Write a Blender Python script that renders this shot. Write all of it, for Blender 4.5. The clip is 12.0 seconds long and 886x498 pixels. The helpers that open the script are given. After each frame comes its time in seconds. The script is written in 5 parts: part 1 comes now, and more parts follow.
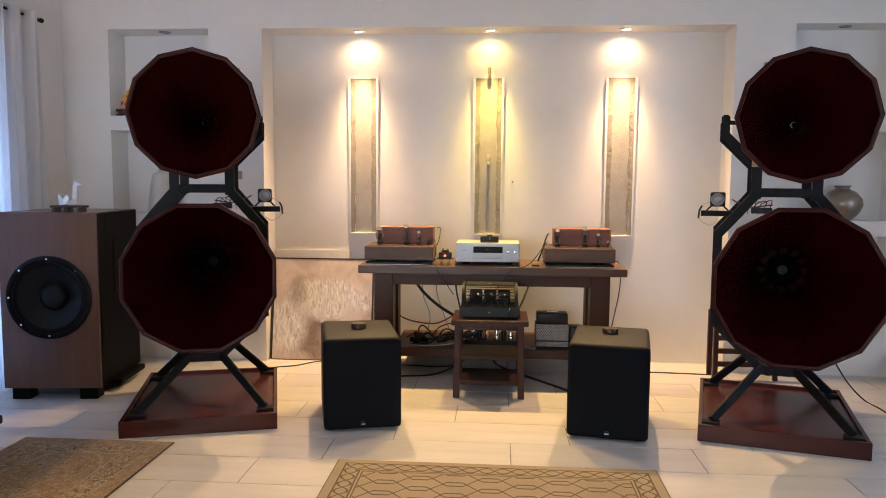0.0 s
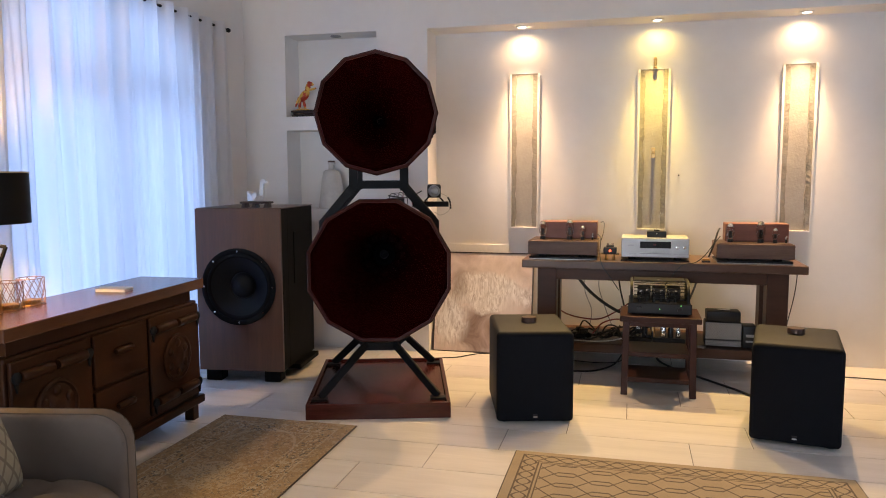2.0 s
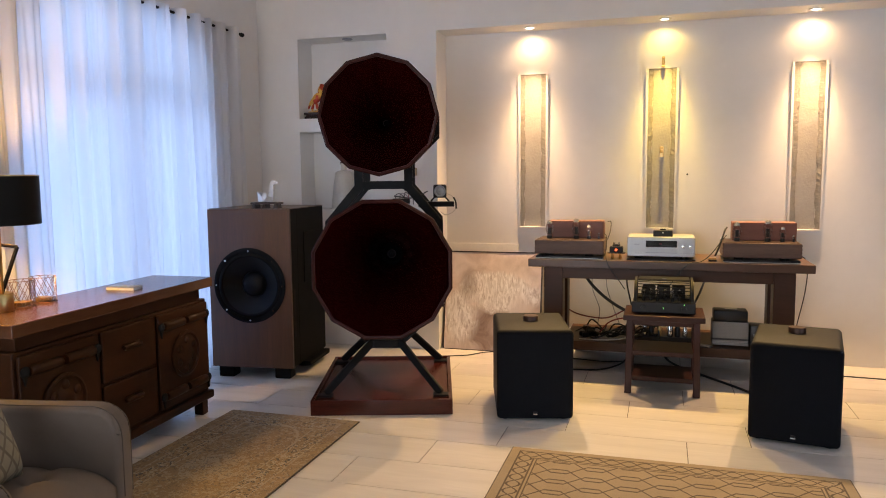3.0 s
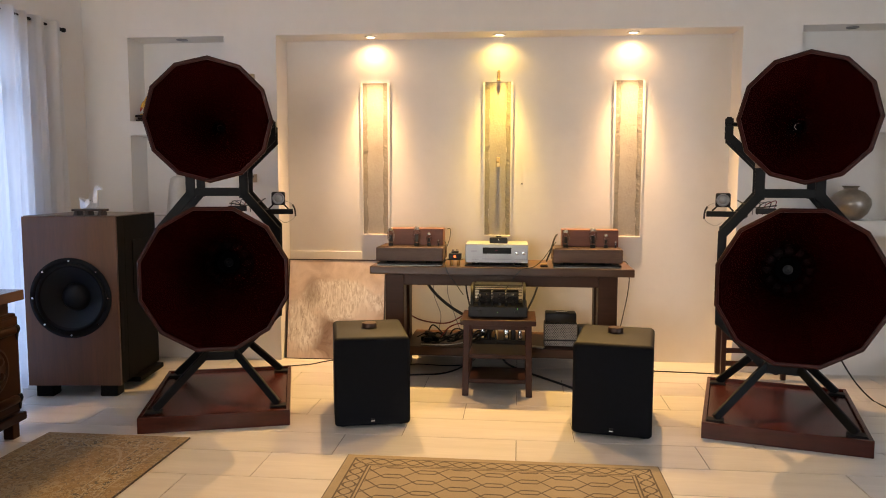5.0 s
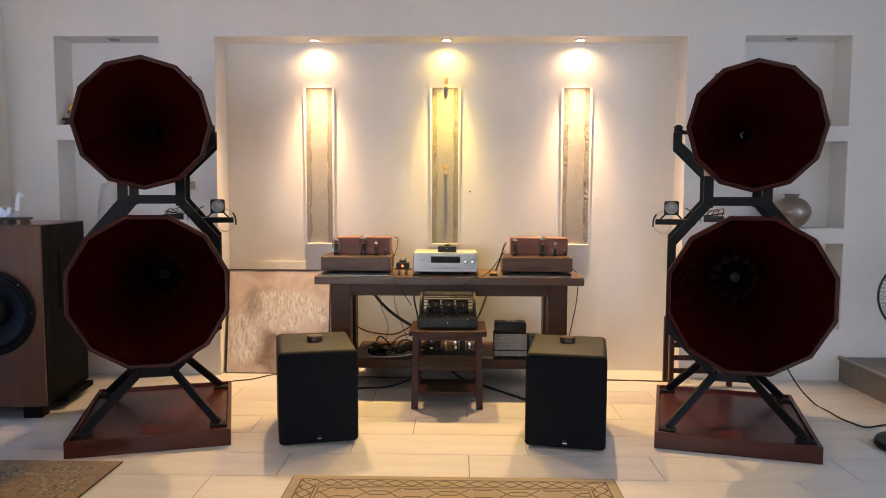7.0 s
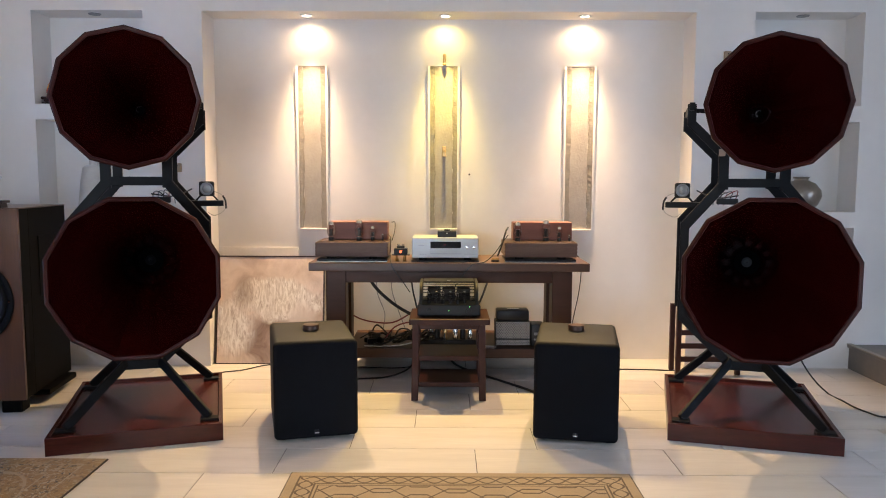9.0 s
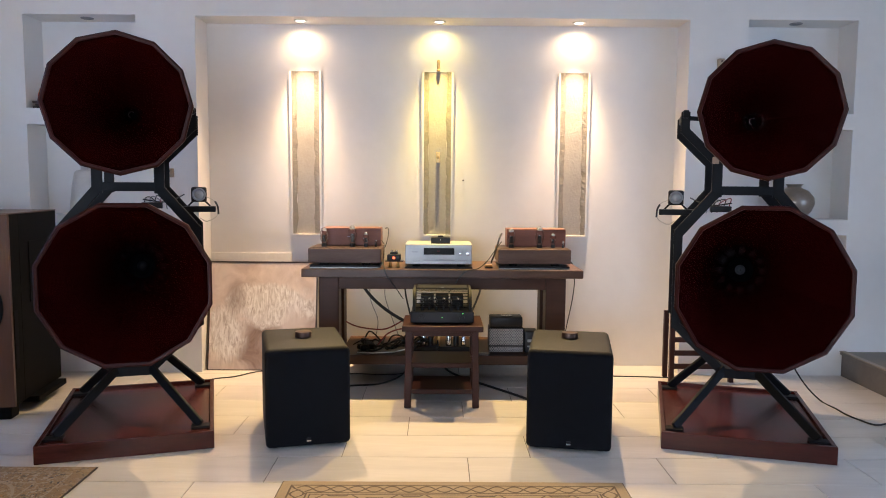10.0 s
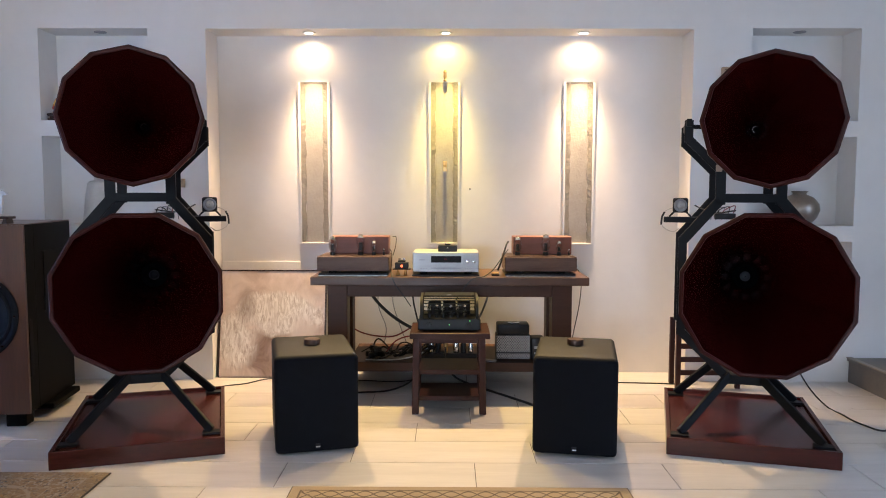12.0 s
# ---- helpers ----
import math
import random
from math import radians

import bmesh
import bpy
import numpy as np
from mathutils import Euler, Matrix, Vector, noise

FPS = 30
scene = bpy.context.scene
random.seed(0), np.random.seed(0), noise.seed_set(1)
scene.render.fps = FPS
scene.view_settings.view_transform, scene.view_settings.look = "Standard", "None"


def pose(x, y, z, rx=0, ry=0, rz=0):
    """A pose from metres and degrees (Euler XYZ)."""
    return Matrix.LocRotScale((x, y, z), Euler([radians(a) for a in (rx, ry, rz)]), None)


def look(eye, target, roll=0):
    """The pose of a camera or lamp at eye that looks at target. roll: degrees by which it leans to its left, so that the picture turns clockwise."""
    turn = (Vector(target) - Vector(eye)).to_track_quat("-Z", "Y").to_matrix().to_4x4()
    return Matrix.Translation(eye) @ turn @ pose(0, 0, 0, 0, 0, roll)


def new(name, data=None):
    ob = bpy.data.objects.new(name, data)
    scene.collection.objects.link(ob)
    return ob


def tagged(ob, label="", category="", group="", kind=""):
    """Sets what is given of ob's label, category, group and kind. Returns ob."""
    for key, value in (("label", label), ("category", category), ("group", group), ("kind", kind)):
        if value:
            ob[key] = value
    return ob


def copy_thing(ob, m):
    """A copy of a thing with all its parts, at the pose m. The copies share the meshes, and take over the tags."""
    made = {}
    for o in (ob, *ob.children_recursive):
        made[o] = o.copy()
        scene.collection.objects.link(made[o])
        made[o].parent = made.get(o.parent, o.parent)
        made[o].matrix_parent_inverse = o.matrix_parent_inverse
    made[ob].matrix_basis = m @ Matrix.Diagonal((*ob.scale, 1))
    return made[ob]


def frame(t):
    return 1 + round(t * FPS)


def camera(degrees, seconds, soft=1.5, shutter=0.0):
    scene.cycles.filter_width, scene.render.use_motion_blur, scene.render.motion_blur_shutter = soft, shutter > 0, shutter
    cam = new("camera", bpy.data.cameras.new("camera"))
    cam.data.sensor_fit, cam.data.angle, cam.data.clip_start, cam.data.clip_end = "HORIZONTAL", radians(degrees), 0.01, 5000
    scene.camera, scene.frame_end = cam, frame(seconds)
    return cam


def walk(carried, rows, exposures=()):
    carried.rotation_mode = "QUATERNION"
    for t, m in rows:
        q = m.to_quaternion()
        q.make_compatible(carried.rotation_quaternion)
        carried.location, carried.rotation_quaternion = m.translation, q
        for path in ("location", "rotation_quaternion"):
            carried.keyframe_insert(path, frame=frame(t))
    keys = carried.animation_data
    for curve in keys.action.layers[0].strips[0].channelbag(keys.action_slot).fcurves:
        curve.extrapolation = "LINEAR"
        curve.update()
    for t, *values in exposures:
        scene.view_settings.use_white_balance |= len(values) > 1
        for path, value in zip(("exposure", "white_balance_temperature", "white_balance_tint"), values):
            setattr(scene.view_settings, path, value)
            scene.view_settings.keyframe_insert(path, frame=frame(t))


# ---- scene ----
cam = camera(62.0, 12.0, soft=1.0)
PATH = [
    (0, (0.218, 0.038, 1.334), (0.068, 2.024, 1.152), 0.4),
    (0.5, (0.137, 0.026, 1.334), (-0.05, 2.008, 1.148), 0.4),
    (1, (0.06, 0.006, 1.323), (-0.187, 1.982, 1.134), 0.3),
    (1.5, (-0.001, -0.014, 1.315), (-0.356, 1.945, 1.127), 0.1),
    (2, (-0.015, -0.035, 1.333), (-0.506, 1.894, 1.137), -0.2),
    (2.5, (0.069, -0.052, 1.339), (-0.524, 1.848, 1.142), -0.5),
    (4.5, (0.27, -0.054, 1.336), (-0.048, 1.912, 1.147), -0.2),
    (5, (0.29, -0.05, 1.342), (0.088, 1.931, 1.163), 0.1),
    (5.5, (0.298, -0.038, 1.349), (0.176, 1.951, 1.182), 0.3),
    (6, (0.275, -0.007, 1.346), (0.202, 1.986, 1.195), 0.3),
    (6.5, (0.261, 0.034, 1.345), (0.206, 2.027, 1.195), 0.2),
    (7, (0.238, 0.069, 1.338), (0.194, 2.063, 1.181), 0.2),
    (9, (0.145, 0.265, 1.299), (0.139, 2.256, 1.111), 0.2),
    (9.5, (0.138, 0.3, 1.297), (0.145, 2.292, 1.119), 0.3),
    (10, (0.149, 0.28, 1.313), (0.159, 2.272, 1.136), 0.4),
    (10.5, (0.155, 0.265, 1.31), (0.159, 2.258, 1.14), 0.4),
    (11, (0.152, 0.262, 1.309), (0.148, 2.255, 1.143), 0.4),
    (11.5, (0.156, 0.249, 1.31), (0.143, 2.243, 1.152), 0.3),
    (12, (0.165, 0.227, 1.321), (0.149, 2.221, 1.164), 0.1),
]
walk(cam, [(t, look(eye, target, roll)) for t, eye, target, roll in PATH],
     exposures=((0, 0.15, 6380, 12), (1.5, 0.12, 6320, 12), (2.5, -0.02, 6430, 13), (4.5, 0.10, 7700, 13), (5, 0.10, 7700, 13), (5.5, 0.12, 7000, 12),
                (6.5, 0.12, 6500, 12), (7, 0.15, 6400, 12), (9, 0.27, 5950, 10), (10, 0.27, 5700, 10), (12, 0.26, 5700, 10)))


# ---- world and lights ----
world = bpy.data.worlds.new("world")
scene.world = world
world.use_nodes = True
wn = world.node_tree
sky = wn.nodes.new("ShaderNodeTexSky")
sky.sky_type, sky.sun_disc = "NISHITA", False
sky.sun_elevation, sky.sun_rotation = radians(40), radians(200)
wn.nodes["Background"].inputs[1].default_value = 0.1
wn.links.new(sky.outputs[0], wn.nodes["Background"].inputs[0])

WARM = (1.0, 0.63, 0.31)
YELLOW = (1.0, 0.68, 0.15)


def lamp(name, kind, m, power, color, **more):
    data = bpy.data.lights.new(name, kind)
    data.energy, data.color = power, color
    ob = new(name, data)
    ob.matrix_world = m
    if kind == "AREA":
        data.shape, data.size, data.size_y = "RECTANGLE", more["size"], more["size_y"]
    if kind == "SPOT":
        data.spot_size, data.spot_blend, data.shadow_soft_size = radians(more["angle"]), more["blend"], more["soft"]
    if kind == "POINT":
        data.shadow_soft_size = more["soft"]
    return ob


# daylight in the openings: curtained window, garden door at the right, wide window behind
lamp("daylight_curtain_window", "AREA", look((-3.24, 3.725, 1.24), (0, 3.725, 1.24)), 34, (0.33, 0.53, 1.0), size=1.62, size_y=2.3)
lamp("daylight_garden_door", "AREA", look((4.30, 1.9, 1.2), (0, 2.6, 0.2)), 30, (0.54, 0.71, 1.0), size=2.2, size_y=2.1)
lamp("daylight_rear_window", "AREA", look((-1.4, -3.1, 1.3), (-1.1, 1.5, -1.2)), 88, (0.80, 0.89, 1.0), size=2.4, size_y=1.8)
SPOTS = ((-0.806, WARM, 150), (0.140, YELLOW, 122), (1.092, WARM, 150))
for sx, tint, power in SPOTS:
    lamp("niche_spot_beam", "SPOT", look((sx, 5.43, 2.388), (sx, 4.16, 0)), power * 1.2, tint, angle=106, blend=1.0, soft=0.026)
    lamp("niche_spot_core", "SPOT", look((sx, 5.43, 2.388), (sx, 5.46, 0)), power * 1.35, tint, angle=48, blend=1.0, soft=0.014)
    lamp("niche_spot_spill", "SPOT", look((sx, 5.455, 2.392), (sx, 5.45, 0)), power * 0.05, tint, angle=170, blend=1.0, soft=0.02)
lamp("table_lamp_bulb", "POINT", pose(-2.55, 2.38, 1.265), 34, (1.0, 0.57, 0.14), soft=0.04)

# ---- materials ----


class Sums:
    """Short-hand for arithmetic in a node tree."""

    def __init__(self, tree):
        self.t = tree

    def do(self, op, a, b=0.0, c=0.0):
        n = self.t.nodes.new("ShaderNodeMath")
        n.operation = op
        for i, v in enumerate((a, b, c)):
            if isinstance(v, (int, float)):
                n.inputs[i].default_value = v
            else:
                self.t.links.new(v, n.inputs[i])
        return n.outputs[0]


def ramp(tree, fac, stops):
    n = tree.nodes.new("ShaderNodeValToRGB")
    el = n.color_ramp.elements
    while len(el) < len(stops):
        el.new(0.5)
    for e, (p, c) in zip(el, stops):
        e.position, e.color = p, (*c, 1)
    tree.links.new(fac, n.inputs[0])
    return n.outputs[0]


def blend(tree, fac, a, b):
    n = tree.nodes.new("ShaderNodeMix")
    n.data_type = "RGBA"
    for i, v in ((0, fac), (6, a), (7, b)):
        if isinstance(v, tuple):
            n.inputs[i].default_value = (*v, 1)
        elif isinstance(v, (int, float)):
            n.inputs[i].default_value = v
        else:
            tree.links.new(v, n.inputs[i])
    return n.outputs[2]


def coords(tree, stretch=(1, 1, 1), kind="Object"):
    c = tree.nodes.new("ShaderNodeTexCoord")
    m = tree.nodes.new("ShaderNodeMapping")
    m.inputs["Scale"].default_value = stretch
    tree.links.new(c.outputs[kind], m.inputs[0])
    return m.outputs[0]


def noise_tex(tree, vec, scale, detail=4, rough=0.55, warp=0.0):
    n = tree.nodes.new("ShaderNodeTexNoise")
    n.inputs["Scale"].default_value, n.inputs["Detail"].default_value = scale, detail
    n.inputs["Roughness"].default_value, n.inputs["Distortion"].default_value = rough, warp
    tree.links.new(vec, n.inputs["Vector"])
    return n.outputs[0]


def plain(name):
    m = bpy.data.materials.new(name)
    m.use_nodes = True
    return m, m.node_tree, m.node_tree.nodes["Principled BSDF"]


def surface(name, a, b=None, rough=0.5, metal=0.0, scale=6.0, stretch=(1, 1, 1), grain=60.0, bump=0.05, coat=0.0, spread=(0.3, 0.7), rvary=0.1, spec=0.5, depth=0.004, each=0.0):
    """A painted, wooden, cloth or metal surface: two colours over two scales of noise, uneven gloss and a fine relief."""
    m, t, p = plain(name)
    b = b or tuple(0.82 * v for v in a)
    vec = coords(t, stretch)
    big, fine = noise_tex(t, vec, scale, 5, 0.6, 0.3), noise_tex(t, vec, grain, 3)
    s = Sums(t)
    mixed = s.do("ADD", s.do("MULTIPLY", big, 0.72), s.do("MULTIPLY", fine, 0.28))
    col = ramp(t, mixed, ((spread[0], b), (spread[1], a)))
    if each:
        info = t.nodes.new("ShaderNodeObjectInfo")
        col = blend(t, s.do("MULTIPLY", info.outputs["Random"], each), col, tuple(0.5 * v for v in b))
    t.links.new(col, p.inputs["Base Color"])
    t.links.new(s.do("MULTIPLY_ADD", mixed, rvary, rough - rvary / 2), p.inputs["Roughness"])
    p.inputs["Metallic"].default_value, p.inputs["Coat Weight"].default_value = metal, coat
    p.inputs["Coat Roughness"].default_value = 0.08
    p.inputs["Specular IOR Level"].default_value = spec
    if bump:
        n = t.nodes.new("ShaderNodeBump")
        n.inputs["Strength"].default_value, n.inputs["Distance"].default_value = bump, depth
        t.links.new(mixed, n.inputs["Height"])
        t.links.new(n.outputs[0], p.inputs["Normal"])
    return m


def glow(name, color, strength):
    m, t, p = plain(name)
    p.inputs["Base Color"].default_value = (*color, 1)
    p.inputs["Emission Color"].default_value = (*color, 1)
    p.inputs["Emission Strength"].default_value = strength
    return m


PAINT = surface("white_wall_paint", (0.82, 0.795, 0.76), (0.76, 0.735, 0.70), 0.75, scale=1.3, grain=14, bump=0.35, depth=0.006)
CEIL = surface("ceiling_paint", (0.8, 0.79, 0.77), rough=0.8, scale=2)
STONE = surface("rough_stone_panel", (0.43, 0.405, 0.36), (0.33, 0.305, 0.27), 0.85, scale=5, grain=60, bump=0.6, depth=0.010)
# panel stone again, darkened: the shade on the splays is in the colour
STONE_SHADED = surface("rough_stone_edge_shaded", (0.31, 0.285, 0.245), (0.22, 0.20, 0.17), 0.9, scale=12, grain=80, bump=0.9, depth=0.012)
GROUT = surface("tile_joint", (0.20, 0.18, 0.155), rough=0.9, scale=20)
TILE = surface("pale_streaked_tile", (0.72, 0.675, 0.625), (0.59, 0.545, 0.495), 0.3, scale=2.2, stretch=(0.6, 4.5, 1), grain=11, bump=0.04, spread=(0.32, 0.66), rvary=0.18, each=0.12)
STEP = surface("brown_grey_step_tile", (0.20, 0.17, 0.145), (0.14, 0.12, 0.10), 0.45, scale=5, grain=40)
STEP_EDGE = surface("step_nosing", (0.28, 0.22, 0.16), rough=0.35, scale=6)
MAHOGANY = surface("red_mahogany_lacquer", (0.078, 0.014, 0.010), (0.026, 0.0045, 0.003), 0.24, scale=3, stretch=(0.8, 7, 7), grain=30, bump=0.05, coat=0.0, spec=0.4)
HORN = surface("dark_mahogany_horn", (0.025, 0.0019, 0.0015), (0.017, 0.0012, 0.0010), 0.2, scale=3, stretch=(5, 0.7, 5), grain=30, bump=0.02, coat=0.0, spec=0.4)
RIM = surface("mahogany_rim", (0.046, 0.008, 0.005), (0.025, 0.004, 0.003), 0.4, scale=8, grain=40, bump=0.02, coat=0.0, spec=0.16)
STEEL = surface("satin_black_steel", (0.006, 0.007, 0.009), (0.004, 0.0045, 0.006), 0.5, scale=8, grain=120, bump=0.05, spec=0.17)
WALNUT = surface("walnut_veneer", (0.115, 0.045, 0.018), (0.058, 0.022, 0.009), 0.34, scale=2.2, stretch=(6, 6, 0.5), grain=18, bump=0.03, coat=0.15)
BLACK_LACQUER = surface("black_cabinet_paint", (0.0030, 0.0028, 0.0028), rough=0.55, scale=4, grain=60, bump=0.02, spec=0.06)
CONE = surface("woofer_paper", (0.0045, 0.005, 0.007), (0.003, 0.0035, 0.005), 0.42, scale=12, grain=120, spec=0.2)
RUBBER = surface("black_rubber", (0.0035, 0.0035, 0.004), rough=0.6, scale=14, spec=0.12)
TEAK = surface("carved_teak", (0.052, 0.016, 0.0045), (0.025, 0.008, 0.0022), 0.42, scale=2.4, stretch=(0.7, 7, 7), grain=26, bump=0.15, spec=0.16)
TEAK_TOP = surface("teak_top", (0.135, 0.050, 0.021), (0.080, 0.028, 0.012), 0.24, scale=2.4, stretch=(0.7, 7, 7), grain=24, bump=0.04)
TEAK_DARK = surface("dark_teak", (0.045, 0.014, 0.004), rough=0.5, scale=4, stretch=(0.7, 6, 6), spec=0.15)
IRON = surface("black_iron", (0.007, 0.007, 0.0075), rough=0.65, scale=30, bump=0.2, spec=0.25)
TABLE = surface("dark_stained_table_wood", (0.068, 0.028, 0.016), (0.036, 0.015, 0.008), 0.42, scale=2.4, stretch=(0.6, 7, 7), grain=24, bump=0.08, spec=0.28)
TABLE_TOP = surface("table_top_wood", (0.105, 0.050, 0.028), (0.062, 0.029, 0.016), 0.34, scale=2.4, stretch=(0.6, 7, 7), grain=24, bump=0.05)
STOOL = surface("reddish_brown_wood", (0.046, 0.012, 0.008), (0.027, 0.0075, 0.005), 0.4, scale=3, stretch=(6, 6, 0.7), grain=26, bump=0.06, spec=0.28)
AMPWOOD = surface("amplifier_walnut", (0.175, 0.108, 0.080), (0.095, 0.053, 0.038), 0.45, scale=4, stretch=(0.7, 6, 6), grain=30, bump=0.06, spec=0.25)
AMPRED = surface("amplifier_cover_wood", (0.25, 0.105, 0.074), (0.16, 0.062, 0.042), 0.45, scale=4, stretch=(0.7, 6, 6), grain=30, bump=0.05, spec=0.25)
# lighter grey with the light on the right bass horn's cap included
DUSTCAP_LIT = surface("lit_grey_dust_cap", (0.030, 0.034, 0.040), (0.022, 0.025, 0.030), 0.5, scale=20)
# near-black without gloss: the throat's shade put into the driver parts' colour
THROAT_SHADE = surface("throat_shade_black", (0.0022, 0.0022, 0.0026), rough=0.95, scale=20, spec=0.02)
GRILLE = surface("black_speaker_cloth", (0.0065, 0.0075, 0.010), (0.0045, 0.005, 0.007), 0.9, scale=20, grain=400, bump=0.15, spec=0.12)
SUBSKIN = surface("dark_leatherette", (0.020, 0.020, 0.020), (0.014, 0.014, 0.0145), 0.6, scale=40, grain=300, bump=0.25, depth=0.002, spec=0.22)
BRONZE = surface("dark_bronze", (0.10, 0.055, 0.038), (0.06, 0.032, 0.022), 0.38, metal=0.6, scale=20)
SILVER = surface("brushed_silver", (0.43, 0.43, 0.43), (0.38, 0.38, 0.38), 0.4, metal=0.55, scale=3, stretch=(1, 20, 20), grain=60, bump=0.02)
CHROME = surface("polished_metal", (0.8, 0.8, 0.8), rough=0.18, metal=1.0, scale=10, bump=0)
GOLD = surface("brushed_gold", (0.72, 0.50, 0.22), (0.55, 0.37, 0.15), 0.32, metal=1.0, scale=10, stretch=(8, 8, 1))
AGED = surface("aged_gold", (0.016, 0.014, 0.011), (0.009, 0.008, 0.006), 0.55, metal=0.5, scale=14)
BRASS = surface("brass", (0.6, 0.38, 0.14), rough=0.35, metal=1.0, scale=20)
ROSEWIRE = surface("rose_gold_wire", (0.45, 0.30, 0.22), rough=0.35, metal=1.0, scale=20)
PEWTER = surface("pewter", (0.42, 0.37, 0.32), (0.30, 0.26, 0.22), 0.3, metal=0.85, scale=7, grain=40, bump=0.1)
CERAMIC = surface("mottled_pale_ceramic", (0.62, 0.59, 0.54), (0.46, 0.43, 0.39), 0.45, scale=9, grain=50, bump=0.1)
BLACKPLASTIC = surface("black_plastic", (0.010, 0.010, 0.012), rough=0.42, scale=20, bump=0.02, spec=0.35)
WHITEPLASTIC = surface("white_plastic", (0.75, 0.74, 0.72), rough=0.4, scale=10, bump=0)
GREYPLASTIC = surface("grey_plastic", (0.32, 0.32, 0.33), rough=0.45, scale=10, bump=0)
DARKGLASS = surface("display_glass", (0.008, 0.008, 0.010), rough=0.08, scale=4, bump=0)
PLATE = surface("tube_plate_metal", (0.035, 0.028, 0.024), (0.015, 0.012, 0.010), 0.35, metal=0.5, scale=60)
SILVERPAPER = surface("silver_foil", (0.80, 0.80, 0.80), (0.60, 0.60, 0.62), 0.35, metal=0.15, scale=30)
DARKWOOD = surface("ebonised_wood", (0.03, 0.013, 0.010), rough=0.4, scale=8)
FABRIC = surface("grey_beige_upholstery", (0.175, 0.138, 0.114), (0.130, 0.102, 0.083), 0.9, scale=6, grain=500, bump=0.35, depth=0.002, spec=0.25)
PIPING = surface("upholstery_piping", (0.085, 0.064, 0.048), rough=0.9, scale=40)
SHADE = surface("black_lampshade_cloth", (0.005, 0.004, 0.003), rough=0.5, scale=30, grain=200, spec=0.15)
LINING = surface("gold_shade_lining", (0.75, 0.48, 0.16), rough=0.35, metal=0.7, scale=20)
AMBER = surface("amber_candle_wax", (0.30, 0.17, 0.06), rough=0.4, scale=20)
BOARD = surface("white_board", (0.82, 0.79, 0.74), rough=0.6, scale=4)
TAN = surface("tan_wood_block", (0.42, 0.32, 0.22), rough=0.6, scale=12)
WIRE_BLACK = surface("black_cable", (0.012, 0.012, 0.013), rough=0.5, scale=20, bump=0)
WIRE_RED = surface("red_cable", (0.22, 0.03, 0.04), rough=0.5, scale=20, bump=0)
WIRE_GREY = surface("grey_cable", (0.26, 0.26, 0.27), rough=0.5, scale=20, bump=0)
WIRE_WHITE = surface("white_cable", (0.6, 0.58, 0.55), rough=0.5, scale=20, bump=0)
FRAME_WHITE = surface("window_frame_white", (0.7, 0.7, 0.7), rough=0.4, scale=5)
LED_GREEN = glow("green_led", (0.25, 1.0, 0.2), 2)
LED_ORANGE = glow("orange_led", (1.0, 0.12, 0.03), 2.5)
BULB = glow("lit_downlight", (1.0, 0.9, 0.72), 12)


def clear_glass(name, tint=(1, 1, 1), rough=0.02):
    m, t, p = plain(name)
    p.inputs["Base Color"].default_value = (*tint, 1)
    p.inputs["Transmission Weight"].default_value, p.inputs["Roughness"].default_value = 1.0, rough
    p.inputs["IOR"].default_value = 1.12
    return m


GLASS = clear_glass("tube_glass", (0.97, 0.96, 0.95))
thin = GLASS.node_tree.nodes["Principled BSDF"].inputs
thin["Alpha"].default_value, thin["IOR"].default_value = 0.4, 1.5
PANE = clear_glass("window_glass")


def sheer():
    m, t, p = plain("sheer_white_curtain")
    t.nodes.remove(p)
    out = t.nodes["Material Output"]
    vec = coords(t)
    weave = ramp(t, noise_tex(t, vec, 300, 2), ((0.3, (0.78, 0.78, 0.79)), (0.7, (0.84, 0.84, 0.84))))
    d, tr, cl = (t.nodes.new("ShaderNodeBsdf" + k) for k in ("Diffuse", "Translucent", "Transparent"))
    t.links.new(weave, d.inputs[0])
    t.links.new(weave, tr.inputs[0])
    m1, m2 = t.nodes.new("ShaderNodeMixShader"), t.nodes.new("ShaderNodeMixShader")
    m1.inputs[0].default_value, m2.inputs[0].default_value = 0.58, 0.0
    t.links.new(d.outputs[0], m1.inputs[1])
    t.links.new(tr.outputs[0], m1.inputs[2])
    t.links.new(m1.outputs[0], m2.inputs[1])
    t.links.new(cl.outputs[0], m2.inputs[2])
    t.links.new(m2.outputs[0], out.inputs[0])
    return m


CURTAIN = sheer()


